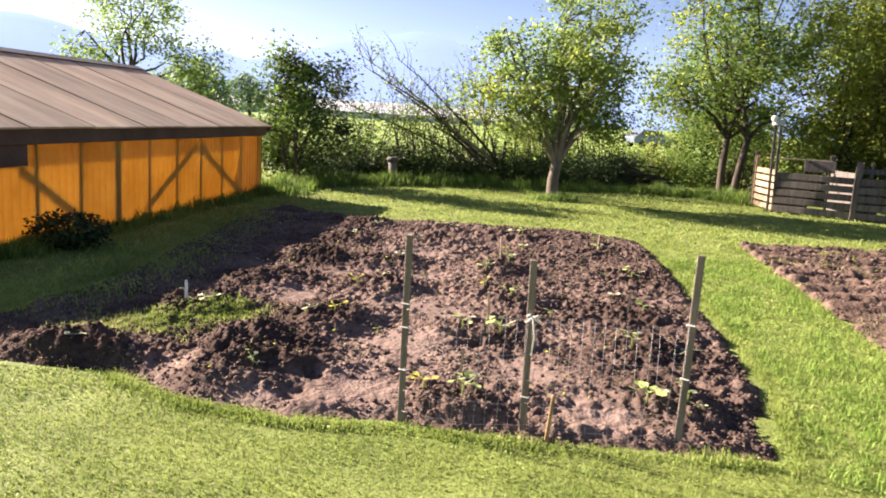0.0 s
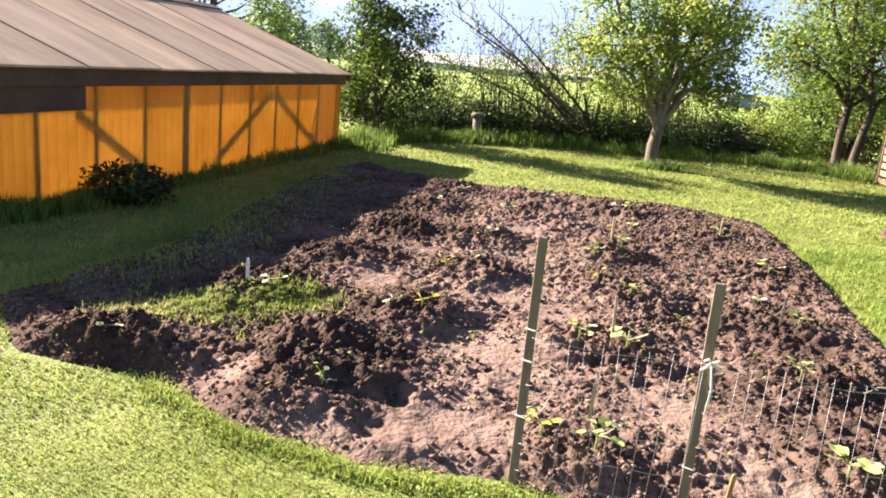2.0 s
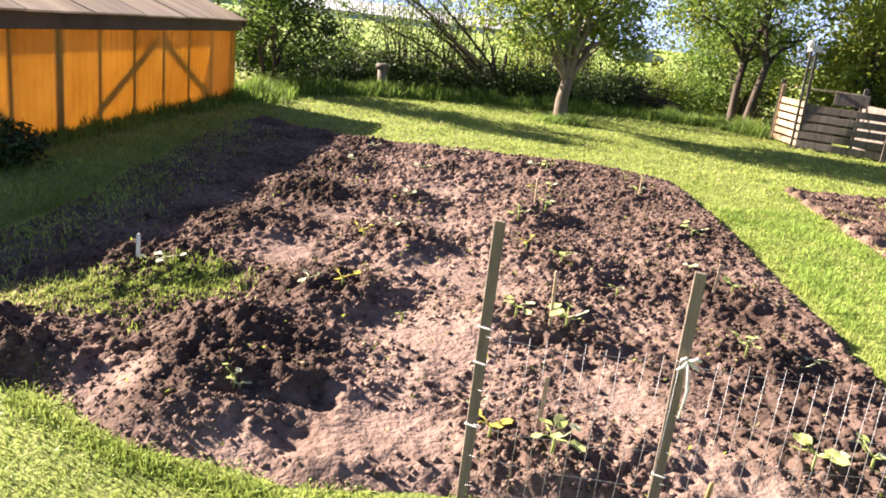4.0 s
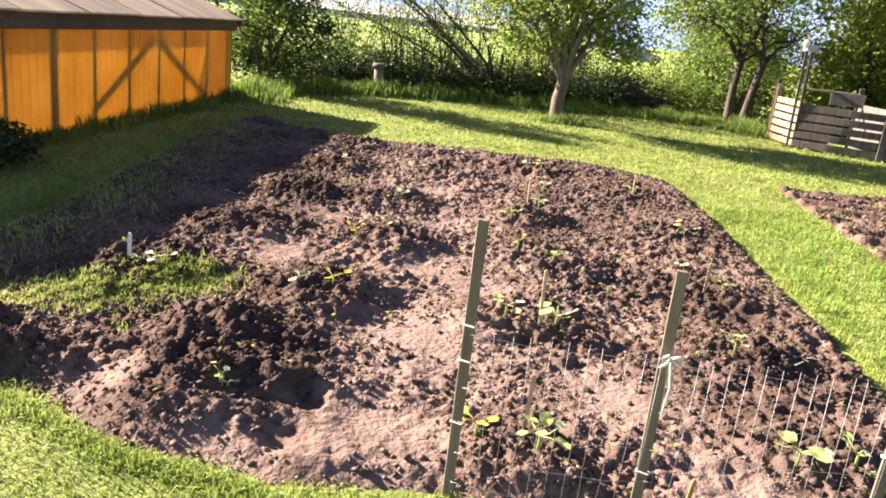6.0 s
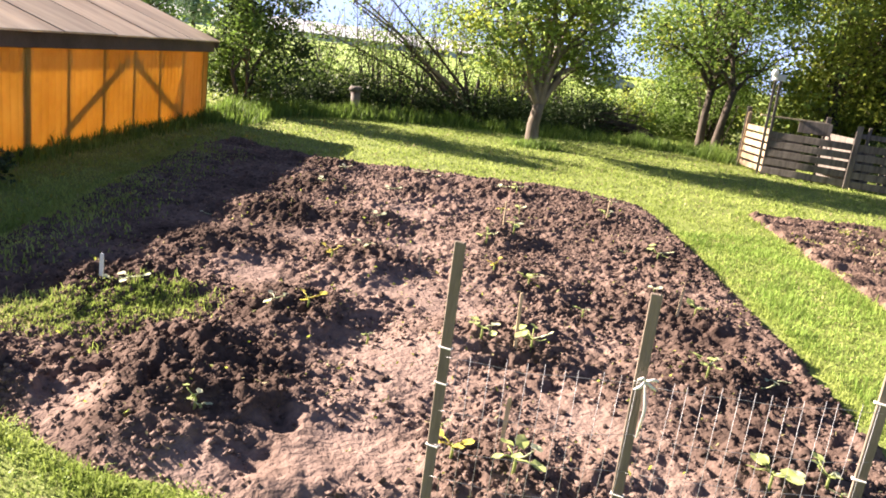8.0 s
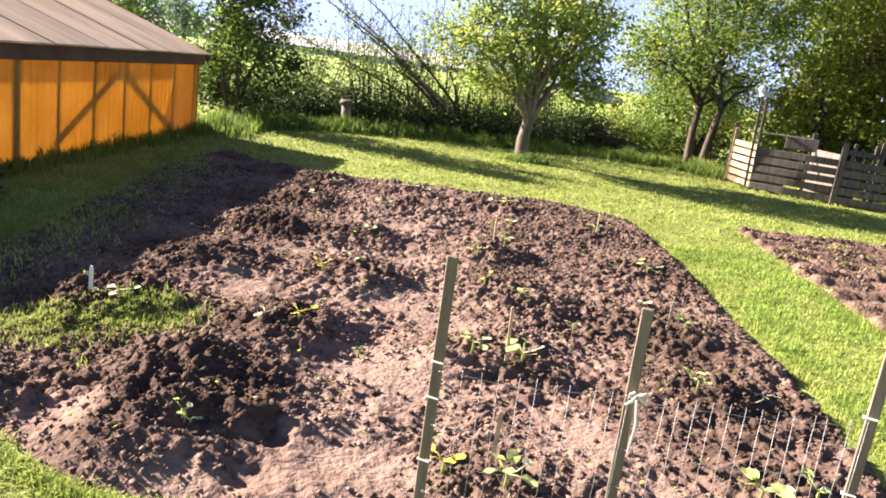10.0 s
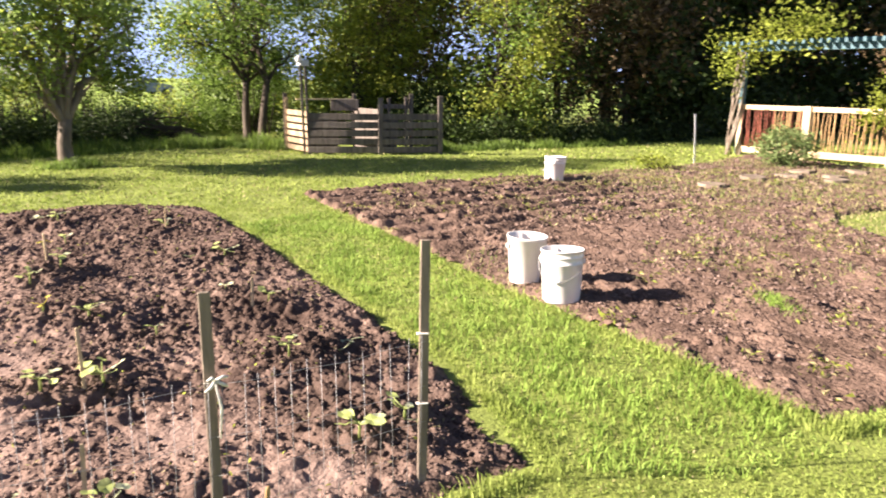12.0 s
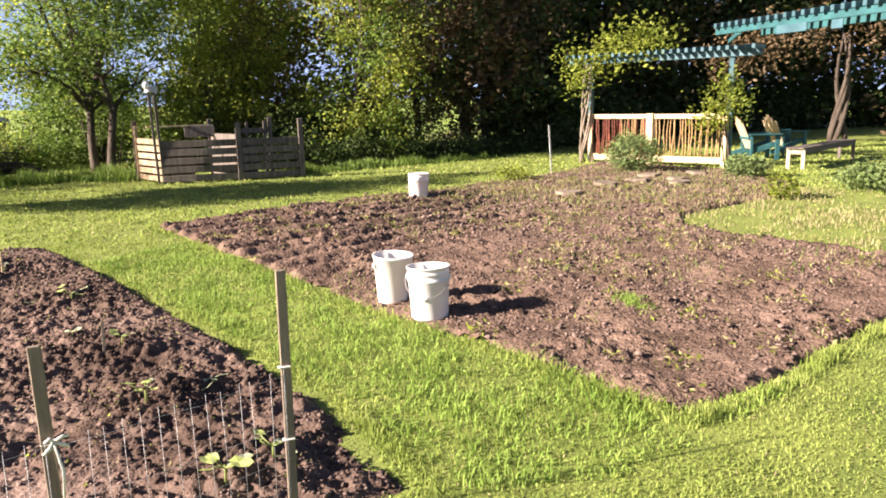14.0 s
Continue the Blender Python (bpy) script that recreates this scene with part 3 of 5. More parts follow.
def wire_fence():
    f = empty("wire_fence", pose(STAKES[1][0], STAKES[1][1], 0), "low wire mesh fence tied to three rough wooden stakes", "fence")
    o = Vector((STAKES[1][0], STAKES[1][1], 0))
    stakes = []
    for i, (x, y, h) in enumerate(STAKES):
        bm = box(0.036, 0.012, h + 0.12, 0.003, (0, 0, (h - 0.12) / 2), Matrix.Translation((x - o.x, y - o.y, 0)) @ Matrix.Rotation(radians(-38), 4, "Z"))
        bmesh.ops.rotate(bm, verts=bm.verts, cent=(x - o.x, y - o.y, 0), matrix=Matrix.Rotation((0.0, -0.01, 0.012)[i], 3, "Y"))
        stakes.append(part("stake", bm, WOOD_STAKE, f))
    dirs = [(Vector(STAKES[i + 1][:2] + (0,)) - Vector(STAKES[i][:2] + (0,))) for i in (0, 1)]
    pts = [Vector((*s[:2], 0)) - o for s in STAKES]
    thin = 0.0009
    up = part("wire", tube([(0, 0, 0.02), (0.003, 0, 0.3), (0, 0, 0.62)], [thin] * 3, 4), WIRE, f)
    first = True
    for seg in (0, 1):
        n = round(dirs[seg].length / 0.055)
        for k in range(n):
            p = pts[seg] + dirs[seg] * ((k + 0.5) / n) + Vector((0, -0.016, 0))
            ob = up if first else obj("wire", up.data, f)
            first = False
            ob.matrix_basis = Matrix.Translation(p + Vector((0, 0, random.uniform(-0.015, 0.0)))) @ Matrix.Rotation(random.uniform(-0.03, 0.03), 4, "Y")
        for z in (0.06, 0.17, 0.29, 0.42, 0.6):
            a, b = pts[seg], pts[seg + 1]
            line = [a.lerp(b, t) + Vector((0, -0.016, z + random.uniform(-0.008, 0.008) - 0.02 * math.sin(t * math.pi))) for t in (0, 0.2, 0.4, 0.6, 0.8, 1)]
            part("wire", tube(line, [thin * 0.9] * 6, 4), WIRE, f)
    for s, zs in ((0, (0.28, 0.5, 0.62)), (1, (0.2, 0.6)), (2, (0.35, 0.62))):
        for z in zs:
            bm = box(0.044, 0.02, 0.006, 0.002, (0, 0, z), Matrix.Translation((pts[s].x, pts[s].y, 0)) @ Matrix.Rotation(radians(-38), 4, "Z"))
            part("tie", bm, STRING, stakes[s], "white string tie")
    bm = bmesh.new()
    for a in (-0.6, 0.5, 2.4, 3.6):
        tube([pts[1] + Vector((0, -0.02, 0.61)), pts[1] + Vector((0.025 * math.cos(a), -0.035, 0.61 + 0.025 * math.sin(a))), pts[1] + Vector((0.045 * math.cos(a), -0.03, 0.6 + 0.03 * math.sin(a)))], [0.004, 0.006, 0.003], 5, bm)
    tube([pts[1] + Vector((0.0, -0.02, 0.61)), pts[1] + Vector((0.012, -0.03, 0.52)), pts[1] + Vector((0.005, -0.028, 0.42))], [0.004, 0.005, 0.003], 5, bm)
    part("bow", bm, STRING, stakes[1], "white string bow with a loose end")


wire_fence()


def peg(x, y, h, width=0.022, material=WHITE_TAG, label="white plastic plant marker stuck in the soil", z=0.0, lean=0.05):
    bm = bmesh.new()
    prof = [(-width / 2, -0.06), (width / 2, -0.06), (width / 2, h - 0.01), (width / 4, h), (-width / 4, h), (-width / 2, h - 0.01)]
    front = [bm.verts.new((a, -0.003, b)) for a, b in prof]
    back = [bm.verts.new((a, 0.003, b)) for a, b in prof]
    bm.faces.new(front), bm.faces.new(back[::-1])
    for k in range(6):
        bm.faces.new((front[k], back[k], back[(k + 1) % 6], front[(k + 1) % 6]))
    ob = part("plant_marker", bm, material)
    ob.matrix_basis = pose(x, y, z, random.uniform(-4, 4), random.uniform(-4, 4) + math.degrees(lean) * 0.3, random.uniform(-40, 40))
    tagged(ob, label, "plant marker", "plant markers in the beds")


def bucket(x, y, turn, label, h=0.37, r=0.148, taper=0.86, ribs=True):
    b = empty("bucket", pose(x, y, 0.012, 1.5, -2, turn), label, "bucket", "white buckets on the soil")
    t = 0.004
    prof = [(0.001, 0.0), (r * 0.86, 0.0), (r * 0.88, 0.01), (r * 0.97, h * 0.72), (r * 1.005, h * 0.73), (r * 1.005, h * 0.76), (r * 0.98, h * 0.765), (r * 0.985, h * 0.86),
            (r * 1.01, h * 0.865), (r * 1.01, h * 0.885), (r * 0.99, h * 0.89), (r, h - 0.012), (r * 1.035, h - 0.012), (r * 1.035, h), (r - t, h), (r * 0.84, 0.012), (0.001, 0.012)]
    if not ribs:
        prof = [(0.001, 0.0), (r * taper, 0.0), (r * (taper + 0.02), 0.01), (r * 0.99, h - 0.02), (r * 1.03, h - 0.018), (r * 1.04, h), (r - t, h), (r * taper - t, 0.012), (0.001, 0.012)]
    bm, _ = turned(prof, 40)
    part("pail", bm, WHITE_PLASTIC, b)
    for s in (-1, 1):
        bm = box(0.03, 0.014, 0.035, 0.004, (0, s * (r * 1.04), h * 0.8))
        part("lug", bm, WHITE_PLASTIC, b)
    arc = [((r + 0.012) * math.sin(a) * 0.9 + 0.02, (r + 0.012) * math.cos(a), h * 0.8 - (r + 0.03) * abs(math.sin(a)) * 0.75) for a in [k * math.pi / 14 for k in range(15)]]
    bail = part("bail", tube(arc, [0.0022] * 15, 5), WIRE, b, "thin wire bail hanging down")
    grip = [arc[k] for k in (6, 7, 8)]
    part("grip", tube(grip, [0.009] * 3, 8), WHITE_TAG, bail, "white plastic grip on the bail")
    return b


bucket(4.67, 3.92, 200, "white plastic bucket with ribbed rim and hanging bail")
bucket(4.89, 4.4, 60, "plain white tapered bucket close beside a second one", 0.37, 0.15, 0.72, False)
bucket(10.03, 7.55, 120, "white plastic bucket alone at the edge of the raked bed", 0.4, 0.16)


# ---- compost bin of slatted pallets ----
def board_along(name, a, b, z, height, thick, material, parent, label="", jitter=0.004):
    """A plank between two plan points, its middle at height z."""
    a, b = Vector((*a, z)), Vector((*b, z))
    d = b - a
    m = Matrix.Translation((a + b) / 2) @ Matrix.Rotation(math.atan2(d.y, d.x), 4, "Z") @ Matrix.Rotation(random.uniform(-jitter, jitter), 4, "Y")
    return part(name, box(d.length, thick, height, 0.005, (0, 0, 0), m), material, parent, label)


def post_at(name, p, z0, z1, side, material, parent, label="", lean=0.0):
    m = Matrix.Translation((p[0], p[1], z0)) @ Matrix.Rotation(lean, 4, "Y") @ Matrix.Rotation(-0.7, 4, "Z")
    return part(name, box(side, side, z1 - z0, 0.006, (0, 0, (z1 - z0) / 2), m), material, parent, label)


def compost_bin():
    c0 = Vector((10.1, 13.6))
    g = empty("compost_bin", pose(c0.x, c0.y, 0), "weathered grey compost bin of gapped pallet boards with posts", "compost bin")
    front = [(0, 0), (1.08, -1.02), (2.1, -1.75)]
    back = Vector((0.27, 0.96))
    for bay in (0, 1):
        a, b = Vector(front[bay]), Vector(front[bay + 1])
        for k in range(5):
            board_along("slat", a, b, 0.1 + k * 0.168, 0.128, 0.022, WOOD_GREY, g)
        ba, bb = a + back * 1.2, b + back * 1.2
        for k in range(4):
            board_along("slat", ba, ba.lerp(bb, 0.75), 0.1 + k * 0.175, 0.13, 0.022, WOOD_GREY, g)
        if bay == 0:
            # Pale wood stands for sun on this rail.
            board_along("top_rail", a.lerp(ba, 0.5), bb, 1.1, 0.03, 0.05, WOOD_PALE, g, "thin top rail painted pale for the sun it catches")
            board_along("slat", b + back * 0.1, bb, 0.5, 0.85, 0.025, WOOD_GREY, g, "side board between the bays")
            board_along("divider_board", b + back * 1.0 - Vector((0.45, -0.4)), b + back * 1.0, 0.98, 0.24, 0.03, WOOD_GREY, g, "dark upright board above the slats")
        else:
            for t in (0.45, 0.6, 0.9):
                q = ba.lerp(bb, t)
                post_at("picket", q, 0, 1.08 + 0.08 * t, 0.06, WOOD_GREY, g)
            board_along("slat", ba.lerp(bb, 0.45), bb, 0.95, 0.1, 0.022, WOOD_GREY, g)
    # End slats and end post take the paler wood in place of sunlight.
    L = back * 1.15
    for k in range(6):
        board_along("slat", L, (0, 0), 0.1 + k * 0.145, 0.105, 0.022, WOOD_END, g, "end slat painted pale as if sunlit")
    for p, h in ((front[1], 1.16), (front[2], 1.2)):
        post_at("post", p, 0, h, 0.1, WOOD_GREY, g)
    post_at("post", L, 0, 1.12, 0.075, WOOD_END, g, "end post painted pale as if sunlit")
    for a in front:
        post_at("post", Vector(a) + back * 1.22, 0, 1.22, 0.09, WOOD_GREY, g)
    for s in (-0.06, 0.06):
        post_at("birdhouse_post", (s - 0.03, 0.0), 0, 1.78, 0.05, WOOD_GREY, g, "slim upright of a paired tall post", -0.03)
    bm = box(0.2, 0.16, 0.12, 0.01, (-0.08, 0, 1.83))
    top_box = part("post_box", bm, GREY_BOX, g, "small grey box on the tall post")
    bm = bmesh.new()
    bmesh.ops.create_uvsphere(bm, u_segments=14, v_segments=9, radius=0.065, matrix=Matrix.Translation((-0.2, -0.02, 1.9)) @ Matrix.Diagonal((1, 0.9, 1.1, 1)))
    bmesh.ops.create_cone(bm, cap_ends=True, segments=12, radius1=0.05, radius2=0.03, depth=0.08, matrix=Matrix.Translation((-0.16, -0.02, 1.83)))
    part("finial", bm, WHITE_PLASTIC, top_box, "white rounded finial")
    return g


compost_bin()


# ---- twig fence, pergola, chairs and bench ----
def twig_fence():
    A, B = Vector((17.07, 7.42)), Vector((16.5, 4.36))
    g = empty("twig_fence", pose(A.x, A.y, 0), "pale wooden fence panel filled with upright twigs", "fence")
    d = B - A
    p = lambda t: d * t
    for t, w in ((0.0, 0.09), (0.475, 0.15), (1.0, 0.1)):
        q = p(t)
        part("fence_post", box(w, w, 1.1, 0.008, (0, 0, 0.55), Matrix.Translation((q.x, q.y, 0)) @ Matrix.Rotation(math.atan2(d.y, d.x), 4, "Z")), WOOD_PALE, g)
    for t0, t1 in ((0.015, 0.45), (0.5, 0.985)):
        board_along("rail", p(t0), p(t1), 1.04, 0.1, 0.06, WOOD_PALE, g, "", 0)
        board_along("rail", p(t0), p(t1), 0.14, 0.13, 0.06, WOOD_PALE, g, "", 0)
    meshes = []
    for v in range(3):
        bm = tube([(0, 0, 0.12), (0.012 * v, 0.01, 0.4), (-0.01, 0.012 - 0.01 * v, 0.7), (0.006, 0, 1.02)], [0.015, 0.014, 0.012, 0.009], 6)
        me = bpy.data.meshes.new("twig")
        bm.to_mesh(me)
        bm.free()
        meshes.append(me)
    tan = [m.copy() for m in meshes]
    for m in meshes:
        m.materials.append(TWIG_RED)
    for m in tan:
        m.materials.append(TWIG_TAN)
    for i in range(26):
        q = p(0.03 + 0.41 * i / 25)
        ob = obj("twig", meshes[i % 3] if i < 14 else random.choice(meshes + tan), g)
        ob.matrix_basis = pose(q.x, q.y, 0, random.uniform(-2.5, 2.5), random.uniform(-2, 2), random.uniform(0, 360))
    for i in range(20):
        q = p(0.525 + 0.44 * i / 19)
        ob = obj("twig", tan[i % 3], g)
        ob.matrix_basis = pose(q.x, q.y, 0, random.uniform(-2.5, 2.5), random.uniform(-2, 2), random.uniform(0, 360))


twig_fence()


def beam(name, a, b, z, height, thick, parent, material=TEAL, label=""):
    return board_along(name, a, b, z, height, thick, material, parent, label, 0)


def rafters(parent, a, b, z, count, reach, tooth=(0.07, 0.09)):
    """Short crosspieces set side by side on a beam."""
    a, b = Vector(a), Vector(b)
    d = (b - a).normalized()
    side = Vector((-d.y, d.x))
    me = None
    for i in range(count):
        q = a.lerp(b, (i + 0.5) / count)
        m = Matrix.Translation((q.x, q.y, z)) @ Matrix.Rotation(math.atan2(side.y, side.x), 4, "Z")
        if me is None:
            ob = part("rafter", box(reach, tooth[0], tooth[1], 0.005), TEAL, parent)
            me = ob.data
        else:
            ob = obj("rafter", me, parent)
        ob.matrix_basis = m


def pergola():
    g = empty("pergola", pose(16.5, 4.36, 0), "teal painted pergola with toothed rafters above a twig fence", "pergola")
    o = Vector((16.5, 4.36))
    L, R = Vector((17.25, 7.75)) - o, Vector((16.48, 4.2)) - o
    d = (R - L).normalized()
    for q, h in ((L + d * 0.25, 2.2), (R - d * 0.1, 2.3)):
        part("pergola_post", box(0.1, 0.1, h, 0.008, (q.x + 0.08, q.y, h / 2)), TEAL, g)
    front_beam = beam("pergola_beam", L - d * 0.3, R + d * 0.5, 2.27, 0.13, 0.05, g)
    rafters(front_beam, L - d * 0.3, R + d * 0.5, 2.37, 26, 0.5)


def second_pergola():
    a, b = Vector((13.9, 4.05)), Vector((9.0, -1.3))
    g = empty("pergola", pose(9.6, -0.7, 0), "teal pergola roof reaching over the lawn, seen from below", "pergola")
    o = Vector((9.6, -0.7))
    a, b = a - o, b - o
    d = (b - a).normalized()
    n = Vector((-d.y, d.x))
    # Beams are coloured darker than the rafters to imitate shade from the trees.
    for s in (0.0, 0.9):
        last = beam("pergola_beam", a + n * s, b + n * s, 2.5, 0.1, 0.05, g, TEAL_DARK)
    rafters(last, a + n * 0.45, b + n * 0.45, 2.59, 40, 1.1, (0.065, 0.08))
    for k, (t, w) in enumerate(((0.25, 0.62), (0.37, 0.2))):
        q = a.lerp(b, t) + n * -0.04
        part("name_board", box(w, 0.02, 0.12, 0.004, (0, 0, 0), Matrix.Translation((q.x, q.y, 2.4 - 0.02 * k)) @ Matrix.Rotation(math.atan2(d.y, d.x), 4, "Z")), TEAL, g, "pale teal board hung below the beam")
    for t in (0.86, 0.98):
        for s in (0.0, 0.9):
            q = a.lerp(b, t) + n * s
            part("pergola_post", box(0.11, 0.11, 2.43, 0.008, (q.x, q.y, 1.215)), TEAL, g)
    e = Vector((16.5, 4.36)) - o
    # The tie beam has the same shade painted in.
    beam("tie_beam", a + n * 0.45, e, 2.5, 0.08, 0.05, g, TEAL_DARK)


pergola()
second_pergola()


def adirondack(x, y, turn, label):
    """Slatted garden armchair; the seat opens towards local -y."""
    c = empty("garden_chair", pose(x, y, 0, 0, 0, turn), label, "chair", "armchairs on the lawn")
    for i in range(5):
        part("seat_slat", box(0.54, 0.085, 0.02, 0.004, (0, -0.22 + i * 0.1, 0.36 - i * 0.028)), TEAL_DARK, c)
    rec = Matrix.Translation((0, 0.24, 0.24)) @ Matrix.Rotation(radians(-24), 4, "X")
    for i in range(5):
        h = 0.78 - 0.05 * abs(i - 2) ** 1.5
        part("back_slat", box(0.098, 0.02, h, 0.006, ((i - 2) * 0.105, 0, h / 2), rec), TAN_SLAT, c, "back slat painted tan as if sunlit")
    for s in (-1, 1):
        part("arm", box(0.13, 0.72, 0.024, 0.008, (s * 0.34, 0.02, 0.57)), TEAL_DARK, c)
        part("front_leg", box(0.035, 0.1, 0.56, 0.005, (s * 0.3, -0.27, 0.28)), TEAL_DARK, c)
        part("side_rail", box(0.035, 0.95, 0.12, 0.005, (0, 0, 0), Matrix.Translation((s * 0.265, 0.16, 0.23)) @ Matrix.Rotation(radians(-17), 4, "X")), TEAL_DARK, c)
        part("rear_leg", box(0.035, 0.06, 0.56, 0.005, (s * 0.31, 0.3, 0.28)), TEAL_DARK, c)
    part("cross_brace", box(0.6, 0.03, 0.08, 0.005, (0, 0.36, 0.5)), TEAL_DARK, c)


adirondack(18.85, 4.05, 28, "dark teal slatted garden armchair, back slats painted tan as if sunlit")
adirondack(20.3, 3.7, 44, "dark teal slatted garden armchair, back slats painted tan as if sunlit")


def bench():
    A, B = Vector((16.5, 3.02)), Vector((19.4, 2.35))
    d = B - A
    g = empty("bench", Matrix.Translation((A.x, A.y, 0)) @ Matrix.Rotation(math.atan2(d.y, d.x), 4, "Z"), "long weathered wooden bench with cut-out board legs on the lawn", "bench")
    L = d.length
    for k in (-1, 0, 1):
        part("seat_board", box(L + 0.15, 0.11, 0.028, 0.005, (L / 2, k * 0.115, 0.415)), WOOD_GREY, g)
    # The first pair of legs and its arch are paler wood, sunlight put into colour.
    for x in (0.0, L):
        for s in (-1, 1):
            part("leg", box(0.04, 0.07, 0.4, 0.005, (x, s * 0.14, 0.2)), WOOD_PALE if x == 0 else WOOD_GREY, g, "board leg painted pale as if sunlit" if x == 0 else "")
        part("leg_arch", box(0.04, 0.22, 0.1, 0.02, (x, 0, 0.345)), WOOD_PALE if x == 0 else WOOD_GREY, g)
    for s in (-1, 1):
        part("apron", box(L - 0.04, 0.02, 0.08, 0.004, (L / 2, s * 0.15, 0.355)), WOOD_GREY, g)


bench()


def stump_post():
    g = empty("stump_post", pose(2.6, 16.6, 0), "short grey post with a pale flat cap among tall grass", "post")
    part("shaft", tube([(0, 0, 0), (0.01, 0, 0.25), (0, 0, 0.5)], [0.1, 0.095, 0.1], 10), WOOD_GREY, g)
    part("cap", tube([(0, 0, 0.5), (0, 0, 0.56), (0, 0, 0.6)], [0.13, 0.14, 0.11], 12), WOOD_GREY, g, "pale flat cap")


stump_post()


# ---- far buildings and vehicle ----
def barn():
    A, B = Vector((-30, 212)), Vector((70, 205))
    d = B - A
    L = d.length
    g = empty("barn", Matrix.Translation((A.x, A.y, 0)) @ Matrix.Rotation(math.atan2(d.y, d.x), 4, "Z"), "long low barn with a white metal roof across the meadow", "barn")
    part("wall", box(L, 14, 1.9, 0, (L / 2, 0, 0.95)), BARN_WALL, g)
    bm = bmesh.new()
    pts = [(y, z) for y, z in ((-8, 1.7), (0, 4.6), (8, 1.7), (8, 1.6), (0, 4.4), (-8, 1.6))]
    a = [bm.verts.new((-1, y, z)) for y, z in pts]
    b = [bm.verts.new((L + 1, y, z)) for y, z in pts]
    bm.faces.new(a), bm.faces.new(b[::-1])
    for k in range(6):
        bm.faces.new((a[k], b[k], b[(k + 1) % 6], a[(k + 1) % 6]))
    part("roof", bm, BARN_ROOF, g)
    first = None
    for i in range(16):
        x = 4 + i * (L - 8) / 15
        ob = part("window", box(2.2, 0.1, 0.9, 0.02, (0, 0, 0)), GLASS_DARK, g) if not first else obj("window", first.data, g)
        first = first or ob
        ob.matrix_basis = Matrix.Translation((x, -7.06, 1.0))


barn()


def car():
    g = empty("car", pose(30.5, 60, 0, 0, 0, 12), "pale blue parked car beyond the trees", "car")
    bm = bmesh.new()
    prof = [(-2.1, 0.35), (2.1, 0.35), (2.15, 0.75), (1.9, 0.92), (1.0, 1.0), (0.45, 1.45), (-1.1, 1.48), (-1.85, 1.02), (-2.15, 0.9)]
    a = [bm.verts.new((x, -0.85 if z < 1.1 else -0.68, z)) for x, z in prof]
    b = [bm.verts.new((x, 0.85 if z < 1.1 else 0.68, z)) for x, z in prof]
    bm.faces.new(a[::-1]), bm.faces.new(b)
    for k in range(len(prof)):
        bm.faces.new((a[k], a[(k + 1) % len(prof)], b[(k + 1) % len(prof)], b[k]))
    bmesh.ops.bevel(bm, geom=bm.edges[:], offset=0.05, segments=2, affect="EDGES")
    part("body", bm, CAR_PAINT, g)
    for x in (-1.3, 1.3):
        for y in (-0.82, 0.82):
            w = part("wheel", tube([(x, y - 0.1, 0.32), (x, y + 0.1, 0.32)], [0.32, 0.32], 18), RUBBER, g)
    for x, l in ((-0.9, 0.75), (0.0, 0.7)):
        part("side_window", box(l, 0.02, 0.32, 0.01, (x, -0.8, 1.2), Matrix.Rotation(0, 4, "X")), GLASS_DARK, g)


car()


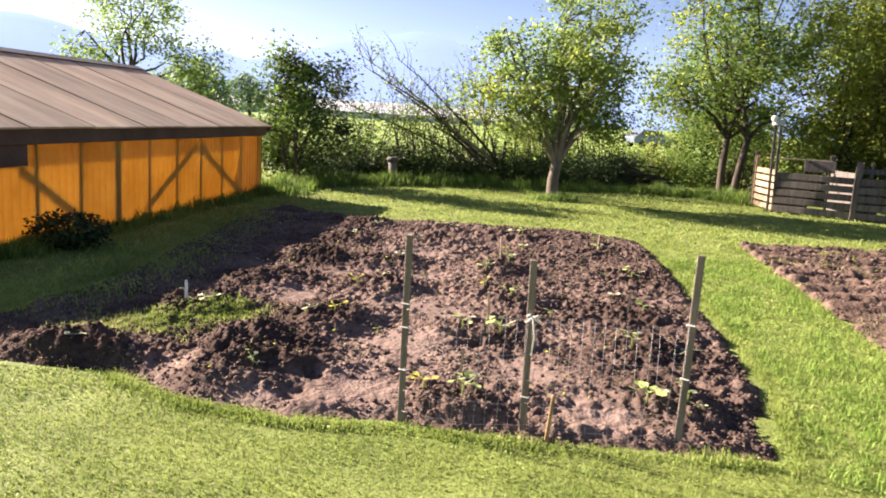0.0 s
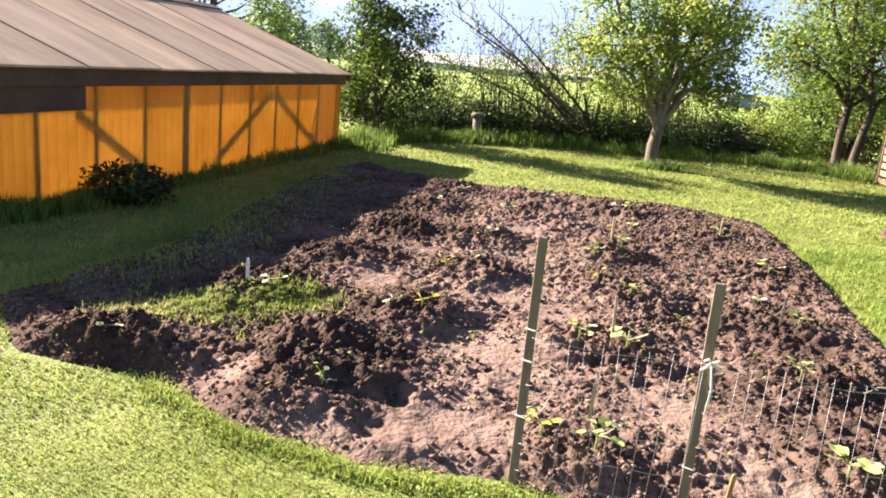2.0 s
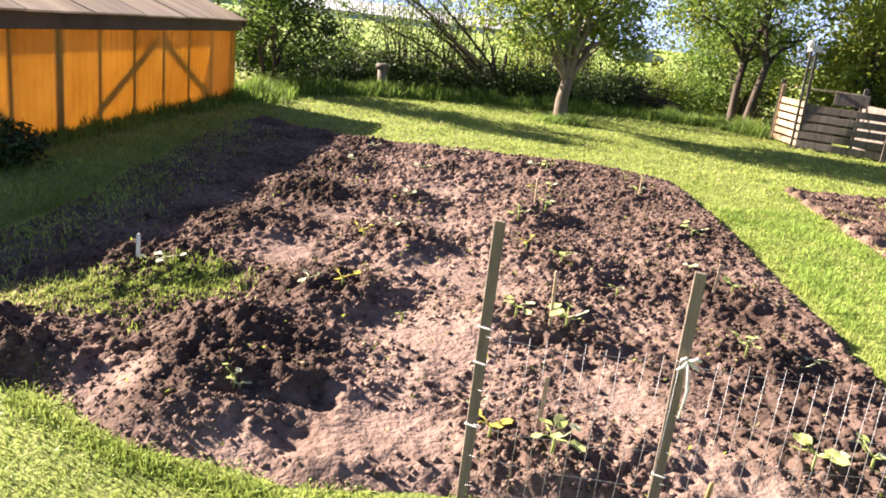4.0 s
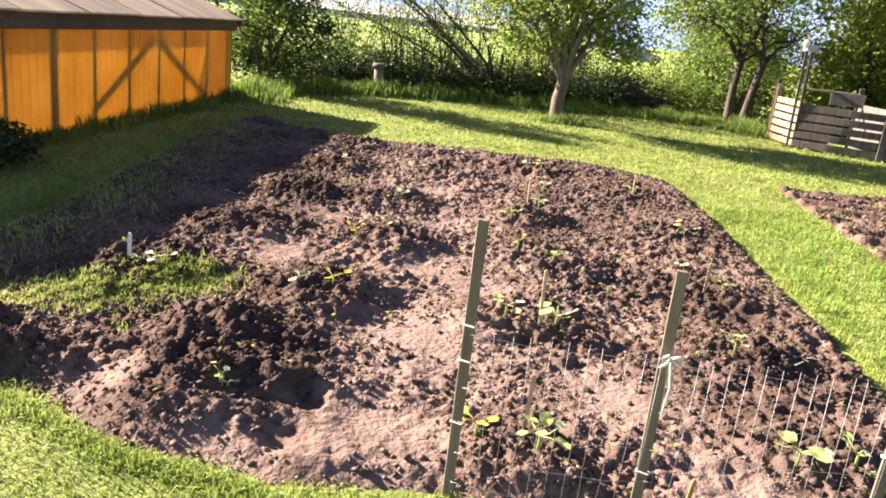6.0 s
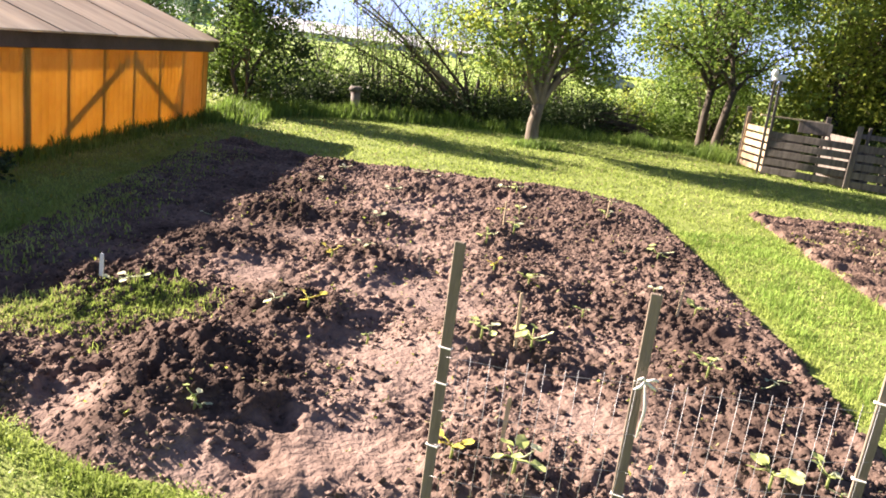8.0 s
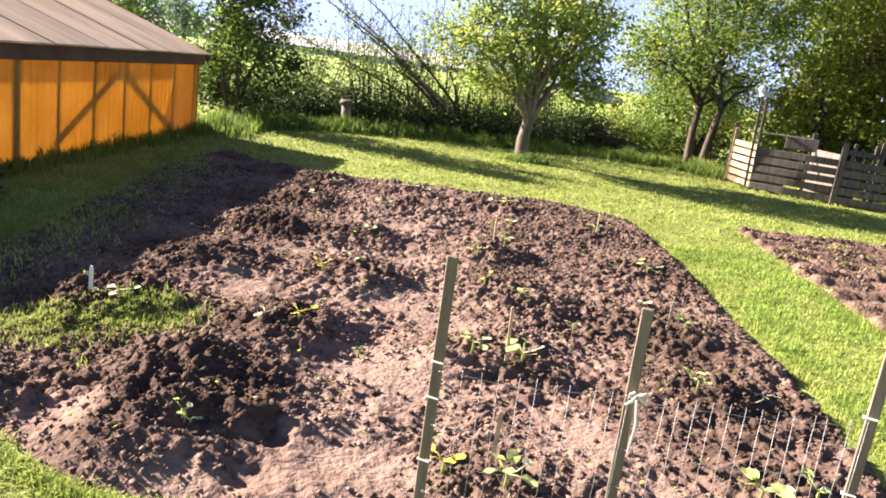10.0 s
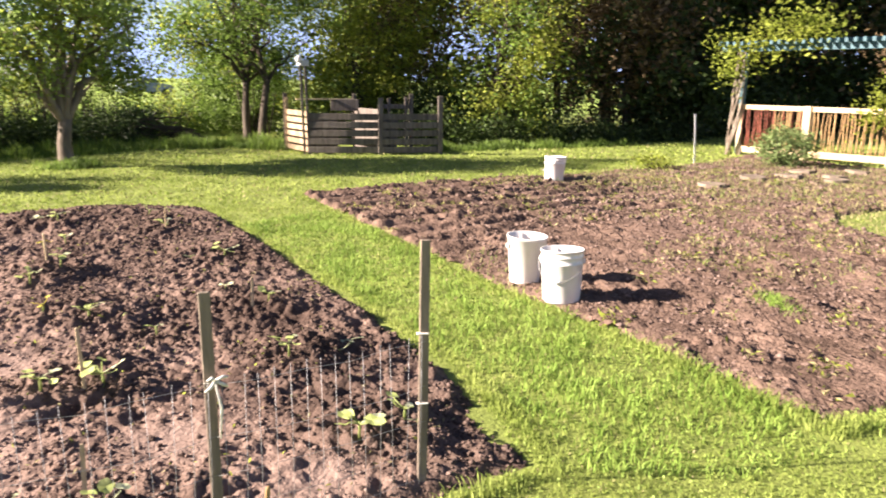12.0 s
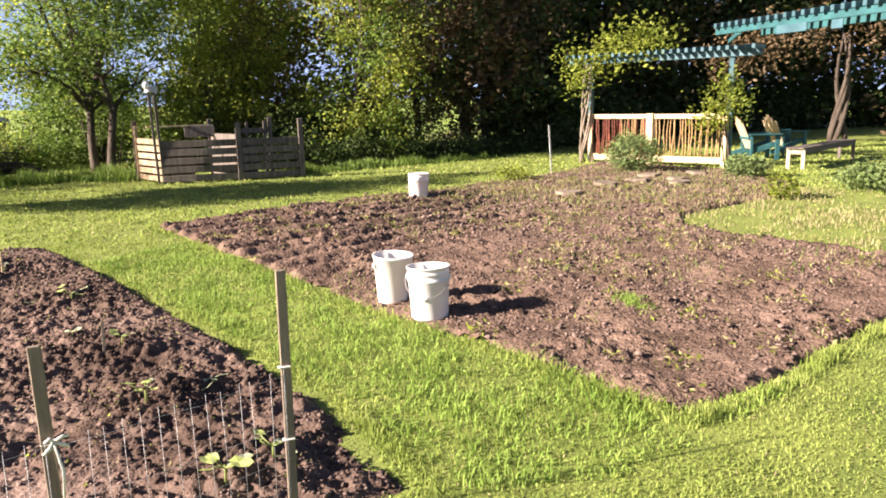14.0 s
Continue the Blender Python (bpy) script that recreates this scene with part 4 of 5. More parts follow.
# ---- trees and shrubs ----
def tree(name, base, blobs, label, leaf, bark=BARK, trunk=0.12, fork=0.9, size=0.09, per=130, spread=0.26, seed=0, trunks=1, bend=0.0, category="tree", group="", mixed=None, share=0.4):
    """A tapered trunk with limbs to clumps of leaves. blobs: (x, y, z, rx, ry, rz, clumps) from the base."""
    rng = np.random.default_rng(seed)
    g = empty(name, pose(base[0], base[1], 0), label, category, group)
    bm = bmesh.new()
    forks = []
    for k in range(trunks):
        off = Vector((rng.uniform(-0.25, 0.25), rng.uniform(-0.25, 0.25), 0)) * (trunks > 1)
        top = off * 1.6 + Vector((bend + rng.uniform(-0.08, 0.08), rng.uniform(-0.08, 0.08), fork))
        r = trunk * (1 if trunks == 1 else 0.6)
        tube([off + Vector((0, 0, -0.05)), off + Vector((0, 0, 0.06)), off.lerp(top, 0.5) + Vector((rng.uniform(-0.04, 0.04), 0.02, 0)), top], [r * 1.5, r * 1.12, r * 0.95, r * 0.85], 10, bm)
        forks.append((top, r))
    points, sizes = [], []
    for bx, by, bz, rx, ry, rz, count in blobs:
        limbs = []
        for j in range(2 if count < 25 else 3):
            top, r = forks[rng.integers(len(forks))]
            end = Vector((bx + rng.uniform(-0.5, 0.5) * rx, by + rng.uniform(-0.5, 0.5) * ry, bz + rng.uniform(-0.1, 0.6) * rz))
            rise = (end - top).length
            w = r * rng.uniform(0.4, 0.6)
            wander = lambda a: Vector((rng.uniform(-a, a), rng.uniform(-a, a), rng.uniform(-a, a))) * rise
            line = [top - Vector((0, 0, 0.1)), top.lerp(end, 0.25) + wander(0.06) + Vector((0, 0, 0.05 * rise)), top.lerp(end, 0.5) + wander(0.08), top.lerp(end, 0.75) + wander(0.07), end]
            tube(line, [w, w * 0.85, w * 0.65, w * 0.45, w * 0.2], 6, bm, False)
            limbs.append((line, w))
        for i in range(count):
            v = rng.normal(size=3)
            v /= np.linalg.norm(v)
            v *= rng.uniform(0.2, 1.1) ** 0.6
            c = Vector((bx + v[0] * rx, by + v[1] * ry, bz + v[2] * rz))
            if i % 2 == 0:
                line, w = limbs[rng.integers(len(limbs))]
                at = min(line[1:], key=lambda p: (p - c).length + rng.uniform(0, 0.3))
                mid = at.lerp(c, 0.5) + Vector((rng.uniform(-0.12, 0.12), rng.uniform(-0.12, 0.12), rng.uniform(-0.02, 0.15)))
                tube([at, mid, c], [w * 0.32, w * 0.22, w * 0.08], 5, bm, False)
            k = int(per * rng.uniform(0.35, 1.5))
            s = spread * rng.uniform(0.55, 1.35)
            points.append(np.array(c) + rng.normal(size=(k, 3)) * (s, s, s * 0.7))
            sizes.append(size * rng.uniform(0.6, 1.4, k))
    pts, sz = np.concatenate(points), np.concatenate(sizes)
    pts[:, 2] = np.maximum(pts[:, 2], 0.03)
    part("trunk", bm, bark, g)
    if mixed:
        pick = lattice(pts[:, 0] + base[0], pts[:, 2] + pts[:, 1], 0.7, seed) + 0.3 * rng.normal(size=len(pts)) < 2 * share - 1
        obj("crown", leaves("crown", pts[~pick], sz[~pick], rng), g, leaf)
        obj("crown", leaves("crown", pts[pick], sz[pick], rng), g, mixed)
    else:
        obj("crown", leaves("crown", pts, sz, rng), g, leaf)
    return g


tree("apple_tree", (5.65, 14.5), [(0.1, 0, 2.5, 1.25, 1.2, 0.95, 58), (-1.0, 0, 2.1, 0.85, 0.9, 0.75, 30), (1.05, 0.1, 2.3, 0.85, 0.8, 0.9, 30), (0.25, 0, 3.4, 1.0, 0.9, 0.75, 28), (1.1, 0.2, 3.7, 0.5, 0.5, 0.6, 10), (-0.8, 0.1, 1.45, 0.7, 0.6, 0.35, 12), (0.9, 0.2, 1.5, 0.7, 0.6, 0.4, 14), (-1.1, 0, 3.1, 0.5, 0.5, 0.4, 8)],
     "leafy apple tree with a pale forked trunk standing in the lawn", LEAF_APPLE, BARK_TRUNK, 0.12, 0.8, 0.085, 115, 0.2, 3, mixed=LEAF_YELLOW, share=0.25)
tree("shrub_tree", (0.35, 15.7), [(0.2, 0, 1.8, 0.7, 0.7, 0.65, 30), (0.4, 0.3, 0.9, 0.8, 0.8, 0.75, 34), (0.0, 0, 2.4, 0.35, 0.4, 0.35, 9), (0.95, 0.3, 2.1, 0.35, 0.4, 0.5, 8), (-0.35, 0.4, 0.9, 0.5, 0.5, 0.75, 20)],
     "dense small tree with dark foliage down to the ground", LEAF_GREEN, BARK, 0.07, 0.7, 0.085, 130, 0.19, 5, 3, mixed=LEAF_DARK, share=0.62)
tree("tall_tree", (11.55, 17.8), [(0.0, 0, 3.2, 2.0, 1.8, 1.4, 90), (-1.5, 0, 2.4, 1.1, 1.2, 0.9, 36), (0.9, 0, 5.3, 1.8, 1.6, 1.6, 70), (1.9, 0.2, 2.7, 1.4, 1.4, 1.2, 20), (-0.8, 0.3, 4.8, 1.1, 1.0, 1.0, 28), (0.9, 0.6, 1.7, 1.5, 0.9, 0.6, 26)],
     "tall spreading tree with yellow-green leaves and a dark trunk", LEAF_GREEN, BARK, 0.16, 1.5, 0.1, 80, 0.28, 7, 2, mixed=LEAF_YELLOW, share=0.32)
tree("slender_tree", (-5.0, 27.2), [(0, 0, 4.3, 1.2, 1.2, 1.7, 30), (-1.1, 0, 3.3, 0.9, 0.9, 1.2, 16), (1.1, 0, 4.2, 0.6, 0.7, 1.2, 14), (1.7, 0, 2.6, 0.8, 0.8, 0.9, 14)],
     "airy tall tree with sparse pale leaves behind the greenhouse", LEAF_APPLE, BARK, 0.13, 2.0, 0.13, 85, 0.32, 9)
tree("slender_tree", (-2.6, 26.0), [(0, 0, 2.4, 0.9, 0.9, 1.2, 16), (0.6, 0, 1.6, 0.8, 0.8, 0.9, 12)],
     "small leafy tree rising past the greenhouse gable", LEAF_GREEN, BARK, 0.09, 1.2, 0.11, 90, 0.3, 19)
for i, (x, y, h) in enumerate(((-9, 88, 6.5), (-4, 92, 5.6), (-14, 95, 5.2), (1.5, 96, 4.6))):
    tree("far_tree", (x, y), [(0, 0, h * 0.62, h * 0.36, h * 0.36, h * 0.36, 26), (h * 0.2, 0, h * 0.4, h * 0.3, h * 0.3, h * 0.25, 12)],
         "tree far off in the meadow, haze painted into its pale leaves", LEAF_HAZE, BARK, 0.2, h * 0.3, 0.45, 60, 0.7, 31 + i, group="far trees in the meadow")

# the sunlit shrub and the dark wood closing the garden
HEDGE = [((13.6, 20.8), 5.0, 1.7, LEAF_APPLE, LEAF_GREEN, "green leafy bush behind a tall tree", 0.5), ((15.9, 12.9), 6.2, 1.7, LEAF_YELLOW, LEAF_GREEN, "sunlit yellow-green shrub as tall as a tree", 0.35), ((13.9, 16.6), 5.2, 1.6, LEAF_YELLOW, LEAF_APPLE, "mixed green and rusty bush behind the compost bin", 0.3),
         ((15.4, 16.4), 5.6, 1.6, LEAF_YELLOW, LEAF_RUST, "tall bush with green and rusty foliage", 0.35), ((18.0, 12.6), 6.6, 1.7, LEAF_RUST, LEAF_DARK, "dense rusty brown tree, shade put into its dark leaves", 0.5),
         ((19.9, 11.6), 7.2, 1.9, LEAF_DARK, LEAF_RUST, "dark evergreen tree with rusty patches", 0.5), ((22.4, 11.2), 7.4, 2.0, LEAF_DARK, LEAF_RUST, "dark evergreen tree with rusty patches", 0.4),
         ((25.2, 10.4), 7.8, 2.1, LEAF_DARK, LEAF_RUST, "dark evergreen tree, deep shade put into its leaf colour", 0.3), ((28.2, 9.2), 7.8, 2.3, LEAF_DARK, LEAF_RUST, "dark evergreen tree, deep shade put into its leaf colour", 0.3),
         ((31.4, 7.6), 8.2, 2.5, LEAF_DARK, LEAF_RUST, "dark evergreen tree, deep shade put into its leaf colour", 0.3), ((34.6, 5.2), 8.2, 2.6, LEAF_DARK, LEAF_RUST, "dark evergreen tree, deep shade put into its leaf colour", 0.3),
         ((36.8, 1.8), 8.2, 2.7, LEAF_DARK, LEAF_RUST, "dark evergreen tree, deep shade put into its leaf colour", 0.3), ((37.5, -2.6), 8.0, 2.8, LEAF_DARK, LEAF_RUST, "dark evergreen tree, deep shade put into its leaf colour", 0.3)]
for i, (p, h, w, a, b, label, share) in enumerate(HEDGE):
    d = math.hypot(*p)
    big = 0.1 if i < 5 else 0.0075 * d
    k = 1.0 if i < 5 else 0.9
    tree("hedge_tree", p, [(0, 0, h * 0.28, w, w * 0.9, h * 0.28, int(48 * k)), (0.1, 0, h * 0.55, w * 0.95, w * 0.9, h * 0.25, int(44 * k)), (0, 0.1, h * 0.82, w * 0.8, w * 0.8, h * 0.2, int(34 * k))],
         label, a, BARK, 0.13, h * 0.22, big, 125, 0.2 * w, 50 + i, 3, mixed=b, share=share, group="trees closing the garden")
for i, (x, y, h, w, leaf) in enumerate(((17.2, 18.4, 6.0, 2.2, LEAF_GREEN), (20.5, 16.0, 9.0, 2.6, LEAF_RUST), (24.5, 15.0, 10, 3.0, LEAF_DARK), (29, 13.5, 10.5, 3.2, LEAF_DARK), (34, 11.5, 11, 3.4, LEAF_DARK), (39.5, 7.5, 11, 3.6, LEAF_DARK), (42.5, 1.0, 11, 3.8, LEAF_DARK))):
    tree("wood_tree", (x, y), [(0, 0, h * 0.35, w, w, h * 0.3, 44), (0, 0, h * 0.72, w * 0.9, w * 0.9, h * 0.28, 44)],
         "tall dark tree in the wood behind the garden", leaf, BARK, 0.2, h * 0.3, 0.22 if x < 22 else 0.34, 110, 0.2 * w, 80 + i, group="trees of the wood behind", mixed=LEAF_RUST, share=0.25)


# ---- leaning bare stems and saplings at the back of the lawn ----
def leaning_stems():
    rng = np.random.default_rng(21)
    g = empty("leaning_tree", pose(5.3, 17.6, 0), "half fallen tree with long bare leaning stems and few leaves", "tree")
    stems, pts = [], []
    for k, (lean, high, side) in enumerate(((-3.7, 3.1, 0.0), (-3.0, 2.7, 0.3), (-2.9, 3.3, -0.2), (-3.9, 2.2, 0.4), (-1.0, 3.0, 0.1), (-1.9, 1.9, -0.3), (-3.4, 3.4, 0.2), (0.3, 3.0, 0.2))):
        bm = bmesh.new()
        a = Vector((rng.uniform(-0.3, 0.4), rng.uniform(-0.2, 0.2), 0))
        line = [a + Vector((lean * t ** 1.15, side * t, 0.86 * high * (t ** 0.85))) + Vector((rng.uniform(-0.05, 0.05), 0, rng.uniform(-0.05, 0.05))) * (t > 0) for t in (0, 0.2, 0.4, 0.6, 0.8, 1.0)]
        r = rng.uniform(0.035, 0.06)
        tube(line, [r, r * 0.85, r * 0.7, r * 0.5, r * 0.32, r * 0.12], 6, bm)
        for t in range(14):
            q = line[2].lerp(line[5], rng.uniform(0, 1))
            e = q + Vector((rng.uniform(-0.5, 0.3), rng.uniform(-0.2, 0.2), rng.uniform(0.1, 0.75)))
            tube([q, q.lerp(e, 0.5) + Vector((0.05, 0, 0.02)), e], [r * 0.25, r * 0.17, r * 0.06], 4, bm, False)
            if rng.random() < 0.55:
                pts.append(np.array(e) + rng.normal(size=(16, 3)) * 0.13)
        part("stem", bm, BARK_PALE if k % 3 == 0 else BARK, g)
    p = np.concatenate(pts)
    obj("crown", leaves("crown", p, 0.075 * rng.uniform(0.6, 1.3, len(p)), rng), g, LEAF_APPLE)


leaning_stems()


def sapling_clump(x, y, count, high, seed, leaf, label, dens=16):
    rng = np.random.default_rng(seed)
    g = empty("sapling_clump", pose(x, y, 0), label, "sapling", "clumps of thin saplings")
    pts = []
    for k in range(count):
        bm = bmesh.new()
        a = Vector((rng.uniform(-0.7, 0.7), rng.uniform(-0.5, 0.5), 0))
        t = a + Vector((rng.uniform(-0.7, 0.5), rng.uniform(-0.3, 0.3), high * rng.uniform(0.55, 1.1)))
        r = rng.uniform(0.01, 0.022)
        m = a.lerp(t, 0.5) + Vector((rng.uniform(-0.1, 0.1), 0, 0))
        tube([a, m, t], [r, r * 0.7, r * 0.25], 5, bm)
        for j in range(7):
            q = a.lerp(t, rng.uniform(0.25, 1))
            e = q + Vector((rng.uniform(-0.35, 0.35), rng.uniform(-0.2, 0.2), rng.uniform(0.05, 0.4)))
            tube([q, e], [r * 0.4, r * 0.12], 4, bm, False)
            pts.append(np.array(e) + rng.normal(size=(int(dens * rng.uniform(0.2, 1.5)) + 1, 3)) * 0.12)
        part("stem", bm, BARK, g)
    p = np.concatenate(pts)
    obj("foliage", leaves("foliage", p, 0.075 * rng.uniform(0.6, 1.3, len(p)), rng), g, leaf)


for i, (x, y, n, h, leaf, dens) in enumerate(((3.3, 17.8, 18, 2.1, LEAF_GREEN, 12), (4.8, 18.4, 22, 2.8, LEAF_APPLE, 8), (6.5, 18.2, 24, 2.8, LEAF_YELLOW, 10), (8.0, 18.9, 16, 2.5, LEAF_GREEN, 12), (2.0, 18.2, 16, 1.9, LEAF_GREEN, 16), (7.2, 19.4, 16, 3.2, LEAF_YELLOW, 12), (3.9, 19.0, 14, 2.4, LEAF_APPLE, 10),
                                              (13.0, 19.5, 12, 2.6, LEAF_GREEN, 20), (10.3, 19.9, 8, 1.5, LEAF_YELLOW, 12))):
    sapling_clump(x, y, n, h, 120 + i, leaf, "clump of thin bare saplings with scattered leaves", dens)


def undergrowth(name, line, depth, high, count, size, leaf, label, seed):
    """Low bushes along a line of the plan, joined as one growth."""
    rng = np.random.default_rng(seed)
    pts = []
    for k in range(count):
        t = rng.uniform(0, len(line) - 1.001)
        i = int(t)
        a, b = Vector(line[i]), Vector(line[i + 1])
        q = a.lerp(b, t - i)
        c = np.array((q.x, q.y + rng.uniform(-depth, depth), high * rng.uniform(0.1, 0.85) * (0.7 + 0.5 * lattice(np.array([q.x]), np.array([q.y]), 1.3, seed)[0])))
        m = int(70 * rng.uniform(0.5, 1.4))
        pts.append(c + rng.normal(size=(m, 3)) * (0.2, 0.2, 0.17))
    p = np.concatenate(pts)
    p[:, 2] = np.abs(p[:, 2]) + 0.02
    tagged(obj(name, leaves(name, p, size * rng.uniform(0.6, 1.4, len(p)), rng), None, leaf), label, "undergrowth", kind="stuff")


undergrowth("undergrowth", [(0.5, 16.8), (2, 17.6), (4, 17.8), (6, 17.6), (8, 18.0), (9.4, 19.0)], 0.5, 0.9, 440, 0.075, LEAF_DARK, "dark low bushes and bramble behind the lawn", 201)
undergrowth("undergrowth", [(0.5, 17.8), (3, 18.9), (6, 19.2), (9, 20.2), (12, 20.4)], 0.7, 1.15, 260, 0.085, LEAF_GREEN, "green thicket between the saplings", 202)
undergrowth("undergrowth", [(5.4, 19.4), (8, 20.0), (11, 21.0), (14, 20.4)], 0.6, 1.3, 170, 0.09, LEAF_GREEN, "leafy thicket beyond the saplings", 205)
undergrowth("undergrowth", [(12.3, 16.9), (13.4, 15.6), (15.4, 14.4), (17.5, 12.6)], 0.5, 1.5, 270, 0.09, LEAF_DARK, "dark leafy thicket behind the compost bin", 206)
undergrowth("undergrowth", [(12.1, 21.6), (13.4, 21.2), (14.6, 20.4)], 0.6, 2.4, 150, 0.1, LEAF_GREEN, "tall green thicket under the trees at the back", 208)
undergrowth("undergrowth", [(13.0, 17.5), (15.5, 16.0), (18.0, 14.4)], 0.8, 3.2, 220, 0.1, LEAF_YELLOW, "tall sunlit thicket behind the compost bin", 207)
undergrowth("undergrowth", [(12.9, 14.6), (14.5, 12.9), (16.3, 11.6), (18.2, 10.9), (20.5, 10.0)], 0.45, 0.8, 200, 0.085, LEAF_DARK, "dark bushes along the edge of the lawn", 203)
undergrowth("undergrowth", [(19.5, 10.6), (23, 10.0), (27, 8.8), (31, 7.0), (35, 4.0), (36.5, 0.5)], 1.0, 2.6, 420, 0.16, LEAF_DARK, "bushes under the wood, shade put into their dark leaf colour", 204)


def brush_pile():
    rng = np.random.default_rng(77)
    g = empty("brush_pile", pose(9.1, 18.2, 0), "heap of dark cut branches behind the lawn", "brush pile")
    for k in range(70):
        a = Vector((rng.uniform(-1.0, 1.0), rng.uniform(-0.5, 0.5), 0))
        h = 0.75 * max(0.1, 1 - abs(a.x)) * rng.uniform(0.2, 1)
        ang = rng.uniform(0, math.tau)
        d = Vector((math.cos(ang), math.sin(ang) * 0.5, rng.uniform(-0.1, 0.25))) * rng.uniform(0.3, 0.7)
        c = Vector((a.x, a.y, h + 0.05))
        part("branch", tube([c - d, c + Vector((0, 0, 0.06)), c + d], [0.022, 0.018, 0.008], 5), BARK, g)


brush_pile()


# ---- climbers, hanging cedar and garden plants by the pergola ----
def vine(x, y, high, seed, leaf, label, clumps, stems=5, bark=BARK_PALE, size=0.1, wide=0.25, thick=0.03, low=0.0):
    rng = np.random.default_rng(seed)
    g = empty("vine", pose(x, y, 0), label, "vine")
    for k in range(stems):
        ph = rng.uniform(0, math.tau)
        line = [Vector((wide * 0.6 * math.cos(ph + t * 4) * (1.2 - t * 0.6), wide * 0.6 * math.sin(ph + t * 4) * (1.2 - t * 0.6), low + (high - low) * t)) for t in (0, 0.15, 0.3, 0.45, 0.6, 0.8, 1)]
        part("stem", tube(line, [thick * q for q in (1, 0.95, 0.85, 0.8, 0.7, 0.5, 0.3)], 6), bark, g)
    pts = [np.array(c) + rng.normal(size=(n, 3)) * s for c, s, n in clumps]
    p = np.concatenate(pts)
    p[:, 2] = np.maximum(p[:, 2], 0.05)
    obj("foliage", leaves("foliage", p, size * rng.uniform(0.6, 1.3, len(p)), rng), g, leaf)


vine(17.0, 7.5, 2.2, 301, LEAF_YELLOW, "pale twisted climber over the pergola post with yellow-green leaves",
     [((0, 0, 2.0), 0.22, 260), ((-0.1, -0.5, 2.5), 0.25, 300), ((-0.15, -1.1, 2.6), 0.28, 420), ((-0.1, -1.6, 2.65), 0.26, 300), ((0, 0.3, 2.3), 0.22, 200), ((-0.1, 0.2, 1.7), 0.16, 90)], 7, BARK_PALE, 0.11, 0.22, 0.022)
vine(16.3, 4.3, 1.5, 302, LEAF_YELLOW, "bright green climber on the pergola post",
     [((0, 0, 1.7), 0.14, 150), ((-0.05, 0.1, 1.3), 0.2, 260), ((-0.08, 0.3, 1.0), 0.2, 160), ((0, -0.2, 1.35), 0.15, 120), ((-0.05, 0.5, 0.85), 0.14, 60)], 3, BARK, 0.1, 0.12, 0.014)
vine(23.0, 2.8, 2.9, 303, LEAF_RUST, "thick twisted trunk of an old climber under brown hanging foliage",
     [((0, 0.6, 2.9), 0.35, 300), ((-0.5, 1.6, 2.8), 0.38, 380), ((-0.6, 2.4, 2.6), 0.35, 380), ((-0.4, 3.0, 2.3), 0.3, 200), ((0, -0.8, 3.0), 0.4, 300), ((0.2, -2.0, 2.9), 0.45, 300)], 5, BARK, 0.13, 0.3, 0.07)
vine(11.6, 1.05, 2.5, 304, LEAF_RUST, "reddish creeper hanging down from the pergola beam",
     [((0, 0, 2.3), 0.1, 60), ((0.03, 0.02, 2.0), 0.1, 60), ((0, 0, 1.7), 0.09, 50), ((0, 0.03, 1.4), 0.09, 40), ((0.05, 0.3, 1.25), 0.1, 40)], 3, BARK, 0.08, 0.08, 0.008, 1.2)


def bush(x, y, r, h, leaf, label, seed, size=0.05, n=1600, upright=False):
    rng = np.random.default_rng(seed)
    v = rng.normal(size=(n, 3))
    v /= np.linalg.norm(v, axis=1)[:, None]
    v *= (rng.uniform(0.3, 1.0, n) ** 0.5)[:, None] * (1 + 0.15 * rng.normal(size=n))[:, None]
    p = v * (r, r, h * 0.5) + (0, 0, h * 0.5)
    p[:, 2] = np.maximum(p[:, 2], 0.02)
    g = empty("bush", pose(x, y, 0), label, "bush")
    bm = bmesh.new()
    for k in range(9):
        a = k * math.tau / 9
        tube([(0.02 * math.cos(a), 0.02 * math.sin(a), 0), (r * 0.3 * math.cos(a), r * 0.3 * math.sin(a), h * 0.4), (r * 0.6 * math.cos(a), r * 0.6 * math.sin(a), h * 0.75)], [0.01, 0.008, 0.004], 4, bm)
    part("stalk", bm, BARK, g)
    obj("foliage", leaves("foliage", p, size * rng.uniform(0.6, 1.4, n), rng, narrow=0.3 if upright else 0.55), g, leaf)


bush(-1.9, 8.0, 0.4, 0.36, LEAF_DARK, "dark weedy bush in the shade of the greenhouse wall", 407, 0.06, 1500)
bush(15.0, 5.76, 0.55, 0.78, LEAF_HERB, "rounded grey-green herb bush before the twig fence", 401, 0.09, 2600, True)
bush(14.75, 3.6, 0.42, 0.42, LEAF_HERB, "low pale-edged leafy plant in the border", 402, 0.07, 1100)
bush(13.6, 1.5, 0.62, 0.42, LEAF_HERB, "low spreading green plant at the edge of the border", 403, 0.08, 1900)
bush(12.0, 2.65, 0.25, 0.4, LEAF_YELLOW, "small bright green plant in the weedy grass", 404, 0.07, 320)
bush(12.9, 7.35, 0.35, 0.3, LEAF_YELLOW, "low light green clump at the end of the bed", 405, 0.06, 500)


# ---- seedlings and markers in the beds ----
def bed_z(x, y, left=True):
    return float(soil_height(np.array([x]), np.array([y]), BED_LEFT if left else BED_RIGHT, 1.0 if left else 1.0, left)[0])


